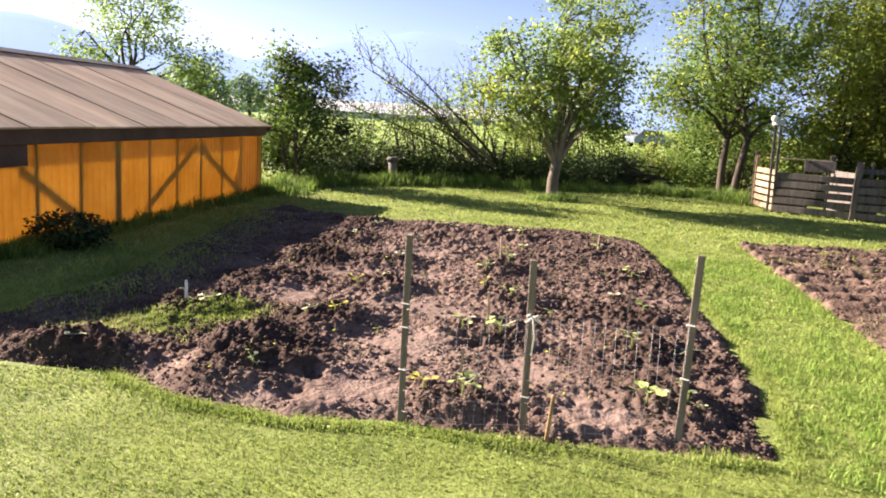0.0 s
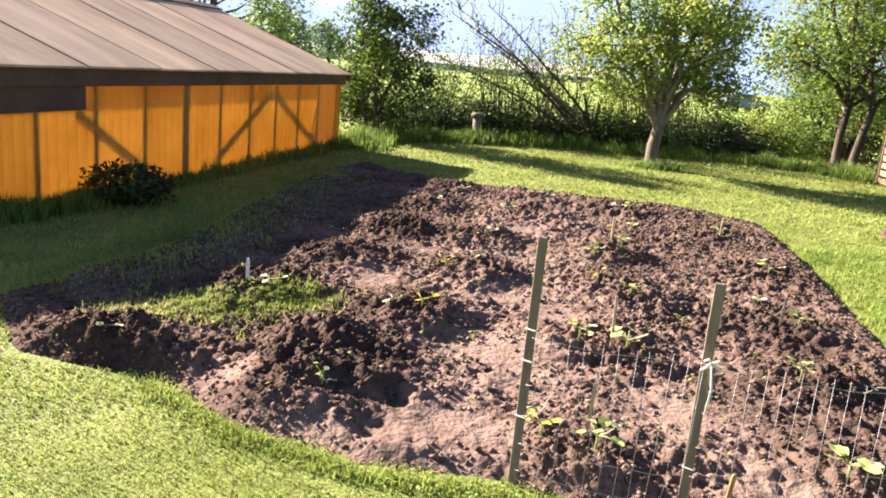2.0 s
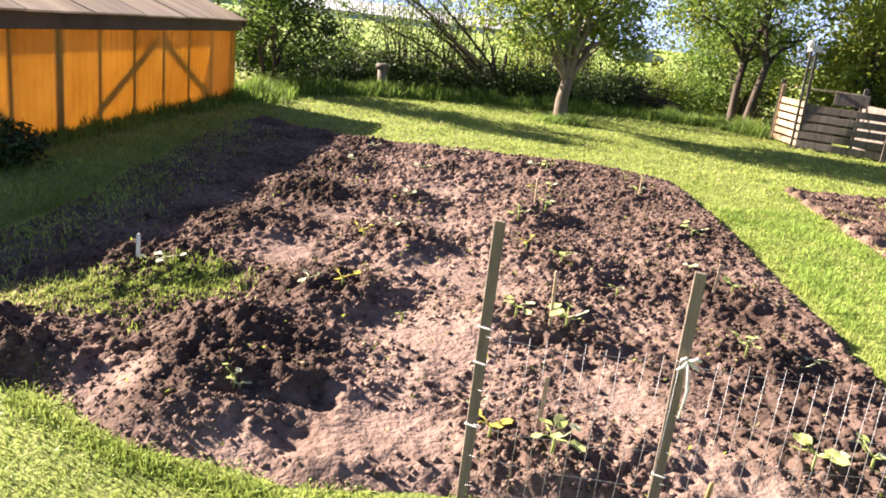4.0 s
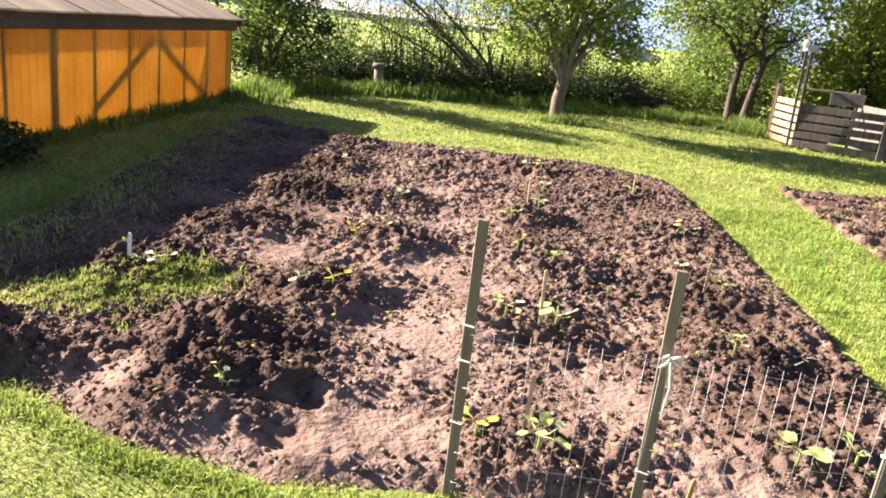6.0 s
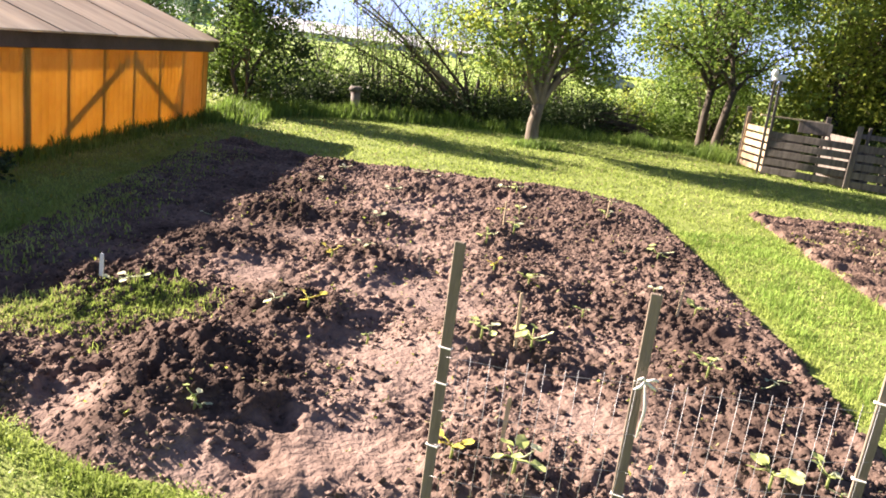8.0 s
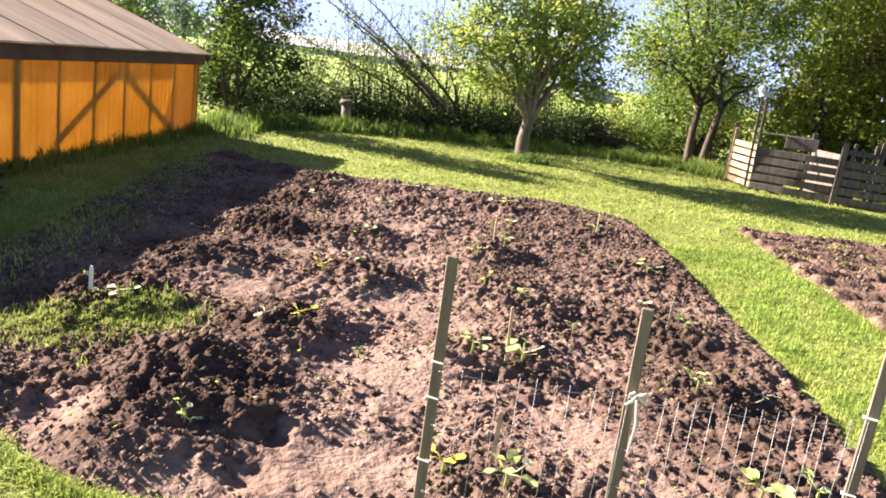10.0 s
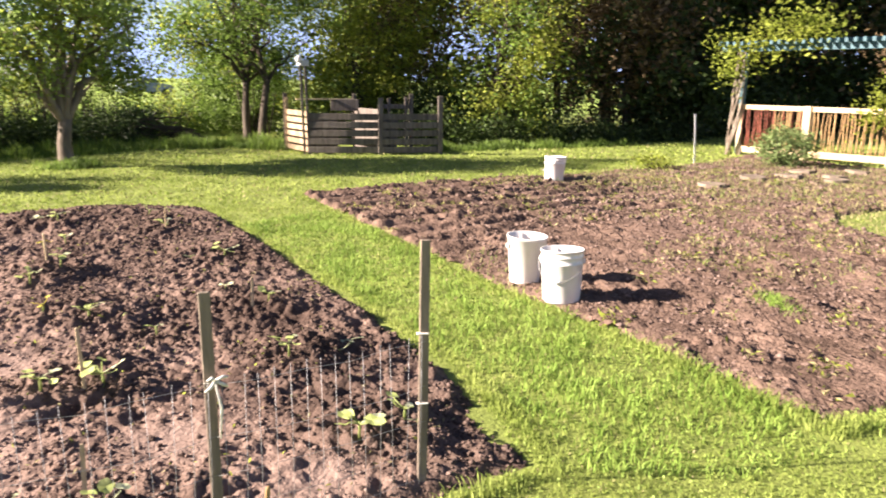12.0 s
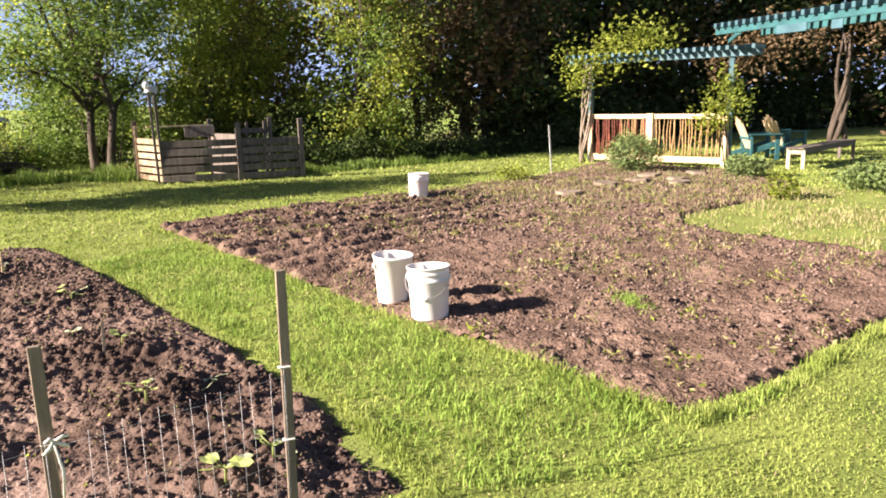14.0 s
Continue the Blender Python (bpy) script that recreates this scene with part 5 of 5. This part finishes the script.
def seedling(x, y, count, reach, leaf, label, seed, high=0.1, left=True):
    """A young squash plant: short stem, stalks and broad cupped leaves, each leaf a part."""
    rng = np.random.default_rng(seed)
    g = empty("seedling", pose(x, y, bed_z(x, y, left) - 0.01), label, "seedling", "squash seedlings in the bed")
    part("stem", tube([(0, 0, 0), (0.005, 0.003, high * 0.5), (0.0, 0.0, high * 0.8)], [0.006, 0.006, 0.004], 6), LEAF_SQUASH, g)
    for k in range(count):
        a = k * math.tau / count + rng.uniform(-0.5, 0.5)
        r = reach * rng.uniform(0.45, 1.0)
        c = Vector((r * math.cos(a), r * math.sin(a), high * rng.uniform(0.7, 1.25)))
        bm = tube([(0, 0, high * 0.7), (c.x * 0.5, c.y * 0.5, high * 0.85), tuple(c * 0.9)], [0.004, 0.003, 0.003], 4)
        w = reach * rng.uniform(0.18, 0.3)
        tip = Matrix.Translation(c) @ Matrix.Rotation(a, 4, "Z") @ Matrix.Rotation(rng.uniform(-0.5, 0.35), 4, "Y") @ Matrix.Rotation(rng.uniform(-0.4, 0.4), 4, "X")
        mid = bm.verts.new(tip @ Vector((0, 0, -w * 0.12)))
        rim = [bm.verts.new(tip @ Vector((w * 1.15 * math.cos(b) * (1 + 0.1 * math.cos(5 * b)), w * 0.9 * math.sin(b) * (1 + 0.1 * math.cos(5 * b)), 0.1 * w * math.sin(3 * b)))) for b in [j * math.tau / 12 for j in range(12)]]
        for j in range(12):
            bm.faces.new((mid, rim[j], rim[(j + 1) % 12]))
        part("leaf", bm, leaf if k or leaf is LEAF_GOLD else PETAL_PALE, g)


G, Y, P = LEAF_SQUASH, LEAF_GOLD, PETAL_PALE
GREEN_ONE, GOLD_ONE, PALE_ONE = "young squash seedling with broad yellow-green leaves", "squash seedling with yellowed leaves", "squash seedling bleached pale by the sun"
SEEDLINGS = [(0.62, 5.0, 3, 0.1, Y), (0.45, 5.03, 3, 0.11, P), (0.87, 6.02, 3, 0.09, Y), (1.11, 6.15, 3, 0.1, P), (0.1, 3.9, 3, 0.05, G), (0.12, 3.89, 2, 0.05, P),
             (1.48, 4.66, 4, 0.12, G), (1.73, 4.58, 6, 0.15, G), (1.92, 5.77, 3, 0.09, Y), (2.11, 5.6, 4, 0.1, G), (2.19, 6.72, 4, 0.12, G), (2.44, 6.8, 4, 0.12, G),
             (2.77, 8.0, 2, 0.08, Y), (2.99, 8.09, 3, 0.1, G), (4.36, 8.76, 2, 0.09, G), (3.87, 7.92, 4, 0.1, G), (4.23, 8.94, 3, 0.09, G), (3.42, 6.7, 2, 0.09, P),
             (3.65, 6.56, 4, 0.12, G), (2.96, 5.46, 3, 0.09, P), (3.07, 5.13, 4, 0.11, G), (2.53, 4.2, 5, 0.12, G), (2.85, 4.17, 3, 0.09, G), (2.98, 4.23, 2, 0.07, P),
             (2.18, 3.27, 6, 0.14, G), (2.39, 3.22, 4, 0.11, G), (2.45, 3.2, 2, 0.07, P), (1.01, 3.55, 4, 0.1, Y), (1.06, 3.85, 2, 0.07, P), (1.19, 3.39, 6, 0.12, G),
             (1.4, 7.21, 3, 0.1, P), (1.81, 8.62, 3, 0.1, P), (1.09, 8.61, 3, 0.12, P), (1.45, 9.6, 3, 0.1, P), (2.29, 9.54, 3, 0.11, P), (2.48, 9.48, 2, 0.1, P),
             (3.16, 9.09, 3, 0.12, P), (3.2, 8.76, 3, 0.12, G), (-0.28, 5.25, 3, 0.1, P), (-0.37, 5.32, 2, 0.09, P), (0.08, 7.31, 2, 0.1, P), (0.9, 4.73, 2, 0.05, G),
             (2.31, 5.17, 3, 0.07, G), (-0.95, 4.35, 3, 0.09, P)]
for i, (x, y, n, r, leaf) in enumerate(SEEDLINGS):
    seedling(x, y, n, r * 0.85, leaf, {G: GREEN_ONE, Y: GOLD_ONE, P: PALE_ONE}[leaf], 500 + i, 0.04 if leaf is P else 0.11 if r > 0.115 else 0.085)
for x, y, h, wood in ((-0.43, 5.32, 0.13, False), (1.23, 3.62, 0.22, True), (2.93, 5.11, 0.2, True), (2.38, 6.89, 0.2, True), (3.85, 7.89, 0.2, True), (1.64, 4.57, 0.3, True), (1.46, 5.98, 0.13, True)):
    if wood:
        peg(x, y, h, 0.016, WOOD_PALE, "thin pale wooden stick marking a seedling", bed_z(x, y))
    else:
        peg(x, y, h, z=bed_z(x, y))
peg(1.52, 2.99, 0.24, 0.02, TWIG_TAN, "thin tan wooden stick at the edge of the bed", 0.02)
peg(14.53, 7.29, 0.92, 0.035, WHITE_TAG, "tall white stake at the end of the bed", 0.03)


def flagstones():
    rng = np.random.default_rng(600)
    for i, (x, y, r) in enumerate(((13.4, 5.15, 0.32), (13.25, 4.4, 0.28), (12.7, 5.5, 0.3), (13.8, 4.6, 0.26), (14.2, 5.2, 0.3), (11.3, 5.6, 0.3), (14.9, 4.5, 0.3))):
        bm = bmesh.new()
        rim = [(0.75 * r * rng.uniform(0.8, 1.15) * math.cos(a), 0.75 * r * rng.uniform(0.8, 1.15) * math.sin(a)) for a in [k * math.tau / 8 for k in range(8)]]
        low, top = [bm.verts.new((a, b, 0)) for a, b in rim], [bm.verts.new((a * 0.95, b * 0.95, 0.05)) for a, b in rim]
        bm.faces.new(low[::-1]), bm.faces.new(top)
        for k in range(8):
            bm.faces.new((low[k], low[(k + 1) % 8], top[(k + 1) % 8], top[k]))
        ob = part("flagstone", bm, STONE)
        ob.matrix_basis = pose(x, y, 0.025, rng.uniform(-3, 3), rng.uniform(-3, 3), 0)
        tagged(ob, "flat tan flagstone lying on the border soil", "stone", "flagstones in the border")


flagstones()


# ---- soil clods ----
def clods(name, poly, count, small, large, left, seed, label, near):
    """Broken lumps of earth lying on a bed, joined."""
    rng = np.random.default_rng(seed)
    octa = np.array([(1, 0, 0), (-1, 0, 0), (0, 1, 0), (0, -1, 0), (0, 0, 1), (0, 0, -1)]) * 1.15
    tri = np.array([(0, 2, 4), (2, 1, 4), (1, 3, 4), (3, 0, 4), (2, 0, 5), (1, 2, 5), (3, 1, 5), (0, 3, 5)])
    xs, ys = [p[0] for p in poly], [p[1] for p in poly]
    x, y = rng.uniform(min(xs), max(xs), count * 6), rng.uniform(min(ys), max(ys), count * 6)
    keep = inside(x, y, poly)
    clump = lattice(x, y, 0.5, 14) + 0.7 * lattice(x, y, 0.16, 15)
    if left:
        clump = 0.6 * clump - 0.12 + 0.8 * np.clip(sum(np.exp(-((x - a) ** 2 + (y - b) ** 2) / (0.6 * r * r)) for a, b, r, _ in MOUNDS), 0, 1) - 0.9 * np.clip(sum(np.exp(-((x - a) ** 2 + (y - b) ** 2) / (0.8 * r * r)) for a, b, r in TRODDEN), 0, 1)
    dist = np.hypot(x - near[0], y - near[1])
    keep &= (clump + 0.35 > rng.uniform(-0.6, 1.2, len(x))) & (rng.uniform(0, 1, len(x)) < np.clip(4.5 / dist, 0.12, 1))
    x, y, dist = x[keep][:count], y[keep][:count], dist[keep][:count]
    n = len(x)
    s = small + (large - small) * rng.uniform(0, 1, n) ** 3.2
    s *= np.clip(dist / 5.0, 1, 1.5)
    z = soil_height(x, y, poly, 1.0 if left else 1.0, left) + s * 0.25
    turn = rng.uniform(0, math.tau, n)
    jit = octa[None] * rng.uniform(0.55, 1.3, (n, 6, 1)) + rng.uniform(-0.35, 0.35, (n, 6, 3))
    jit = np.stack([jit[..., 0] * np.cos(turn)[:, None] - jit[..., 1] * np.sin(turn)[:, None], jit[..., 0] * np.sin(turn)[:, None] + jit[..., 1] * np.cos(turn)[:, None], jit[..., 2]], axis=2) * np.stack([rng.uniform(0.75, 1.3, n), rng.uniform(0.75, 1.3, n), rng.uniform(0.55, 0.95, n)], axis=1)[:, None]
    v = jit * s[:, None, None] + np.stack([x, y, z], axis=1)[:, None]
    f = tri[None] + (np.arange(n) * 6)[:, None, None]
    me = mesh_from(name, v.reshape(-1, 3), f.reshape(-1, 3))
    dry = dryness(x, y) if left else np.full(n, 0.25)
    me.attributes.new("dry", "FLOAT", "POINT").data.foreach_set("value", np.repeat(dry, 6).astype(np.float32))
    tagged(obj(name, me, None, CLOD), label, "soil", kind="stuff")


clods("soil_clods", BED_LEFT, 52000, 0.004, 0.016, True, 701, "crumbly dark lumps of earth on the dug bed", (1.0, 2.0))
clods("soil_clods", BED_RIGHT, 14000, 0.006, 0.022, False, 702, "small lumps of earth on the raked bed", (3.0, 1.5))


def loose_clods():
    """The largest lumps near the front of the bed, each by itself."""
    rng = np.random.default_rng(711)
    kinds = []
    for v in range(6):
        bm = bmesh.new()
        bmesh.ops.create_icosphere(bm, subdivisions=1, radius=1)
        for q in bm.verts:
            q.co *= rng.uniform(0.65, 1.25)
            q.co.z *= 0.75
        me = bpy.data.meshes.new("clod")
        bm.to_mesh(me)
        bm.free()
        me.materials.append(CLOD)
        kinds.append(me)
    done = 0
    while done < 290:
        x, y = rng.uniform(-0.8, 3.2), rng.uniform(3.0, 5.6)
        if not inside(np.array([x]), np.array([y]), BED_LEFT)[0] or edge_distance(np.array([x]), np.array([y]), BED_LEFT)[0] < 0.1:
            continue
        if lattice(np.array([x]), np.array([y]), 0.5, 14)[0] < rng.uniform(-0.6, 0.5):
            continue
        s = 0.012 + 0.014 * rng.uniform(0, 1) ** 2
        ob = obj("clod", kinds[done % 6], BED)
        ob.matrix_basis = pose(x, y, bed_z(x, y) + 0.3 * s, rng.uniform(-30, 30), rng.uniform(-30, 30), rng.uniform(0, 360)) @ Matrix.Diagonal((s, s * rng.uniform(0.7, 1.2), s, 1))
        done += 1


# ---- grass ----
HOUSE = [(-2.65, 7.0), (-0.1, 13.95), (-4.75, 15.6), (-7.3, 8.65)]
WEEDY = [(8.4, 0.9), (8.9, 2.6), (9.3, 3.3), (9.9, 4.1), (11.3, 3.9), (12.6, 3.3), (14.2, 3.3), (13.2, 1.6), (11.0, 0.6)]


def lawn_points(rng, r0, r1, density, az0=-38, az1=97, centre=(0.2, 0.6)):
    n = int(radians(az1 - az0) / 2 * (r1 * r1 - r0 * r0) * density)
    r, a = np.sqrt(rng.uniform(r0 * r0, r1 * r1, n)), np.radians(rng.uniform(az0, az1, n))
    x, y = centre[0] + r * np.sin(a), centre[1] + r * np.cos(a)
    keep = ~inside(x, y, HOUSE) & ~(inside(x, y, WEEDY) & (rng.random(n) < 0.88))
    for poly in (BED_LEFT, BED_RIGHT):
        wob = 0.07 * lattice(x, y, 0.25, 21)
        keep &= ~(inside(x, y, poly) & (edge_distance(x, y, poly) > 0.05 + wob))
    return x[keep], y[keep]


def lawn():
    rng = np.random.default_rng(801)
    for r0, r1, density, high, wide in ((0.9, 3.2, 6400, 0.022, 0.0042), (3.2, 5.5, 3900, 0.023, 0.0058), (5.5, 10, 1300, 0.029, 0.012), (10, 16, 420, 0.04, 0.02), (16, 26, 110, 0.05, 0.04)):
        x, y = lawn_points(rng, r0, r1, density)
        if r0 == 0.9:
            for more in (lawn_points(rng, 0.0, 0.9, 3000, 0, 360), lawn_points(rng, 0.9, 6.5, 520, 97, 322)):
                x, y = np.concatenate([x, more[0]]), np.concatenate([y, more[1]])
        patch = lattice(x, y, 0.35, 22) + 0.6 * lattice(x, y, 0.12, 23)
        stay = patch > rng.uniform(-2.2, -0.3, len(x))
        x, y, patch = x[stay], y[stay], patch[stay]
        dry = rng.random(len(x)) < 0.07 + 0.05 * lattice(x, y, 0.6, 24)
        for pick, m, name, label in ((~dry, GRASS, "grass", "short mown grass blades in full sun"), (dry, DRYGRASS, "dry_grass", "scattered straw-coloured dead blades in the lawn")):
            h = high * (1 + 0.3 * np.clip(patch[pick], -1, 1))
            tagged(obj(name, blades(name, x[pick], y[pick], np.zeros(pick.sum()), h, wide, rng, 1.9), None, m), label, "grass", kind="stuff")


lawn()


def clover():
    """Small round leaves in patches among the near grass."""
    rng = np.random.default_rng(851)
    x, y = lawn_points(rng, 0.9, 6.5, 900)
    k = lattice(x, y, 0.45, 33) + 0.5 * lattice(x, y, 0.15, 34) > 0.15
    p = np.stack([x[k], y[k], rng.uniform(0.012, 0.03, k.sum())], axis=1)
    tagged(obj("clover", leaves("clover", p, 0.011 * rng.uniform(0.6, 1.4, len(p)), rng, flat=0.25, narrow=0.9), None, CLOVER), "small clover leaves among the mown grass", "clover", kind="stuff")


clover()


def strip(name, line, half, count, high, wide, material, label, seed, lean=0.5, z=0.0):
    """Taller grass along a line of the plan."""
    rng = np.random.default_rng(seed)
    t = rng.uniform(0, len(line) - 1.0001, count)
    i = t.astype(int)
    p = np.array(line)
    q = p[i] + (p[i + 1] - p[i]) * (t - i)[:, None]
    q += np.clip(rng.normal(size=(count, 2)), -2, 2) * half * 0.5
    tuft = 0.75 + 0.5 * lattice(q[:, 0], q[:, 1], 0.3, seed)
    tagged(obj(name, blades(name, q[:, 0], q[:, 1], np.maximum(soil_height(q[:, 0], q[:, 1], BED_LEFT, 1.0, True), 0) if z else np.zeros(count), high * tuft, wide, rng, lean), None, material), label, "grass", kind="stuff")


strip("tall_grass", [(-2.6, 6.8), (-2.1, 8.15), (0.0, 13.95)], 0.26, 7000, 0.19, 0.012, TALLGRASS, "rank grass along the foot of the greenhouse wall", 811)
strip("tall_grass", [(0.05, 13.6), (0.4, 15.2), (2.2, 16.4), (4.5, 16.9), (6.5, 16.7), (8.5, 17.0), (10.0, 16.2), (10.6, 14.9)], 0.5, 14000, 0.3, 0.018, TALLGRASS, "unmown grass along the back of the lawn", 812)
strip("tall_grass", [(5.3, 14.3), (5.6, 14.2), (6.0, 14.4)], 0.28, 900, 0.2, 0.014, TALLGRASS, "unmown grass round the apple trunk", 813)
strip("tall_grass", [(12.6, 12.5), (14.5, 11.6), (17.5, 10.4)], 0.35, 3000, 0.22, 0.018, TALLGRASS, "rank grass at the edge of the wood", 814)
strip("grass", [(-1.0, 4.9), (-0.5, 5.0), (0.0, 5.2)], 0.24, 4400, 0.036, 0.007, GRASS, "patch of turf left among the mounds", 815, 1.2, 0.05)
strip("dry_grass", [(-1.0, 4.9), (-0.5, 5.0), (0.0, 5.2)], 0.3, 900, 0.035, 0.006, DRYGRASS, "withered blades in the patch of turf", 817, 1.2, 0.05)
strip("grass", [(-1.5, 5.4), (-1.0, 6.9), (-0.65, 8.6), (-0.1, 10.6)], 0.6, 9000, 0.05, 0.009, GRASS, "thin shaded grass growing over the bed's edge", 816, 1.1, 0.05)


strip("grass", [(5.42, 2.62), (5.57, 2.72), (5.72, 2.86)], 0.13, 700, 0.13, 0.006, PATHGRASS, "tuft of fresh green grass in the raked soil", 818, 0.8)


def edging(poly, name, count, high, seed, label):
    """Longer grass that the mower missed, leaning over a bed's edge."""
    strip(name, poly + poly[:1], 0.07, count, high, 0.006, GRASS, label, seed, 1.1)


edging([(-0.68, 4.02), (-0.22, 3.58), (0.27, 3.32), (0.82, 3.22), (1.5, 2.93), (2.66, 2.62), (3.24, 3.64), (4.02, 5.78), (5.12, 9.2), (2.65, 10.44)], "grass", 6000, 0.065, 831, "longer grass along the dug bed's edge")
edging([(3.75, 1.9), (4.16, 2.97), (4.58, 4.44), (5.46, 6.62), (6.46, 9.3), (8.47, 8.9), (10.45, 8.26), (8.2, 0.05), (6.8, 0.8), (5.2, 1.37), (4.46, 1.58)], "grass", 5000, 0.08, 832, "longer grass along the raked bed's edge")


def path_grass():
    """Longer clumpy grass on the path between the two beds."""
    rng = np.random.default_rng(835)
    path = [(2.72, 2.5), (3.1, 2.0), (3.75, 1.75), (4.55, 1.5), (3.95, 2.0), (4.3, 2.95), (4.66, 4.42), (5.5, 6.6), (6.0, 8.0), (4.7, 7.9), (3.9, 5.5), (3.3, 3.7)]
    x, y = rng.uniform(2.6, 6.1, 60000), rng.uniform(1.4, 8.1, 60000)
    tuft = lattice(x, y, 0.3, 36) + 0.7 * lattice(x, y, 0.11, 37)
    k = inside(x, y, path) & (tuft > rng.uniform(-1.3, 0.7, len(x)))
    x, y, tuft = x[k], y[k], tuft[k]
    tagged(obj("grass", blades("grass", x, y, np.zeros(len(x)), 0.05 * (1 + 0.45 * tuft), 0.006, rng, 1.2), None, PATHGRASS), "lush green clumpy grass on the path between the beds", "grass", kind="stuff")


path_grass()


def stubble():
    """Withered weeds standing in patches on the raked bed."""
    rng = np.random.default_rng(841)
    x, y = rng.uniform(3.9, 16, 26000), rng.uniform(0.4, 8.8, 26000)
    far = np.hypot(x - 7.2, y - 2.9) < 1.5
    k = inside(x, y, BED_RIGHT) & (lattice(x, y, 0.7, 28) + 0.5 * lattice(x, y, 0.2, 29) > np.where(x > 9.0, -0.6, np.where(far, -0.1, 0.45)))
    x, y = x[k], y[k]
    z = soil_height(x, y, BED_RIGHT, 1.0, False)
    half = rng.random(len(x)) < 0.6
    for pick, m, label in ((half, DRYGRASS, "withered straw-coloured weeds standing on the raked bed"), (~half, TALLGRASS, "small green weeds standing on the raked bed")):
        tagged(obj("weeds", blades("weeds", x[pick], y[pick], z[pick] - 0.005, 0.05 + 0.03 * (x[pick] > 10), 0.009, rng, 1.4), None, m), label, "weeds", kind="stuff")


stubble()


def weeds():
    rng = np.random.default_rng(821)
    x, y = rng.uniform(8, 14.5, 16000), rng.uniform(0.4, 6, 16000)
    k = inside(x, y, WEEDY) & (lattice(x, y, 0.5, 38) + 0.6 * lattice(x, y, 0.15, 39) > rng.uniform(-0.9, 0.6, len(x)))
    x, y = x[k], y[k]
    tagged(obj("dry_grass", blades("dry_grass", x, y, np.zeros(len(x)), 0.06 * (1 + 0.6 * lattice(x, y, 0.6, 25)), 0.012, rng, 0.7), None, DRYGRASS), "yellowed weedy grass between the bed and the border", "grass", kind="stuff")
    spots = [(rng.uniform(4, 13.5), rng.uniform(1.2, 8.5)) for _ in range(680)]
    pts, big = [], []
    for sx, sy in spots:
        if inside(np.array([sx]), np.array([sy]), BED_RIGHT)[0] and lattice(np.array([sx]), np.array([sy]), 1.1, 26)[0] > -0.15 - 0.1 * (sx - 6):
            n = int(rng.integers(5, 18))
            z = bed_z(sx, sy, False)
            pts.append(np.array((sx, sy, z + 0.025)) + rng.normal(size=(n, 3)) * (0.05, 0.05, 0.018))
    p = np.concatenate(pts)
    half = rng.random(len(p)) < 0.5
    for pick, m, label in ((half, LEAF_YELLOW, "small yellow-green weeds sprouting in the raked soil"), (~half, DRYGRASS, "withered pale weeds lying in the raked soil")):
        tagged(obj("weeds", leaves("weeds", p[pick], 0.044 * rng.uniform(0.5, 1.4, pick.sum()), rng, narrow=0.35), None, m), label, "weeds", kind="stuff")
    x, y = rng.uniform(-1.4, 4.8, 4200), rng.uniform(3, 10.4, 4200)
    k = inside(x, y, BED_LEFT) & (lattice(x, y, 0.5, 27) > rng.uniform(-0.6, 0.6, 4200))
    x, y = x[k], y[k]
    p = np.stack([x, y, soil_height(x, y, BED_LEFT, 1.0, True) + 0.012], axis=1)
    fresh = rng.random(len(p)) < 0.35
    tagged(obj("weeds", leaves("weeds", p[~fresh], 0.024 * rng.uniform(0.5, 1.5, (~fresh).sum()), rng, narrow=0.3), None, DRYGRASS), "bits of straw and root lying on the dug soil", "straw", kind="stuff")
    tagged(obj("weeds", leaves("weeds", p[fresh], 0.022 * rng.uniform(0.5, 1.5, fresh.sum()), rng, narrow=0.5), None, LEAF_YELLOW), "tiny green weeds sprouting on the dug soil", "weeds", kind="stuff")


weeds()


loose_clods()
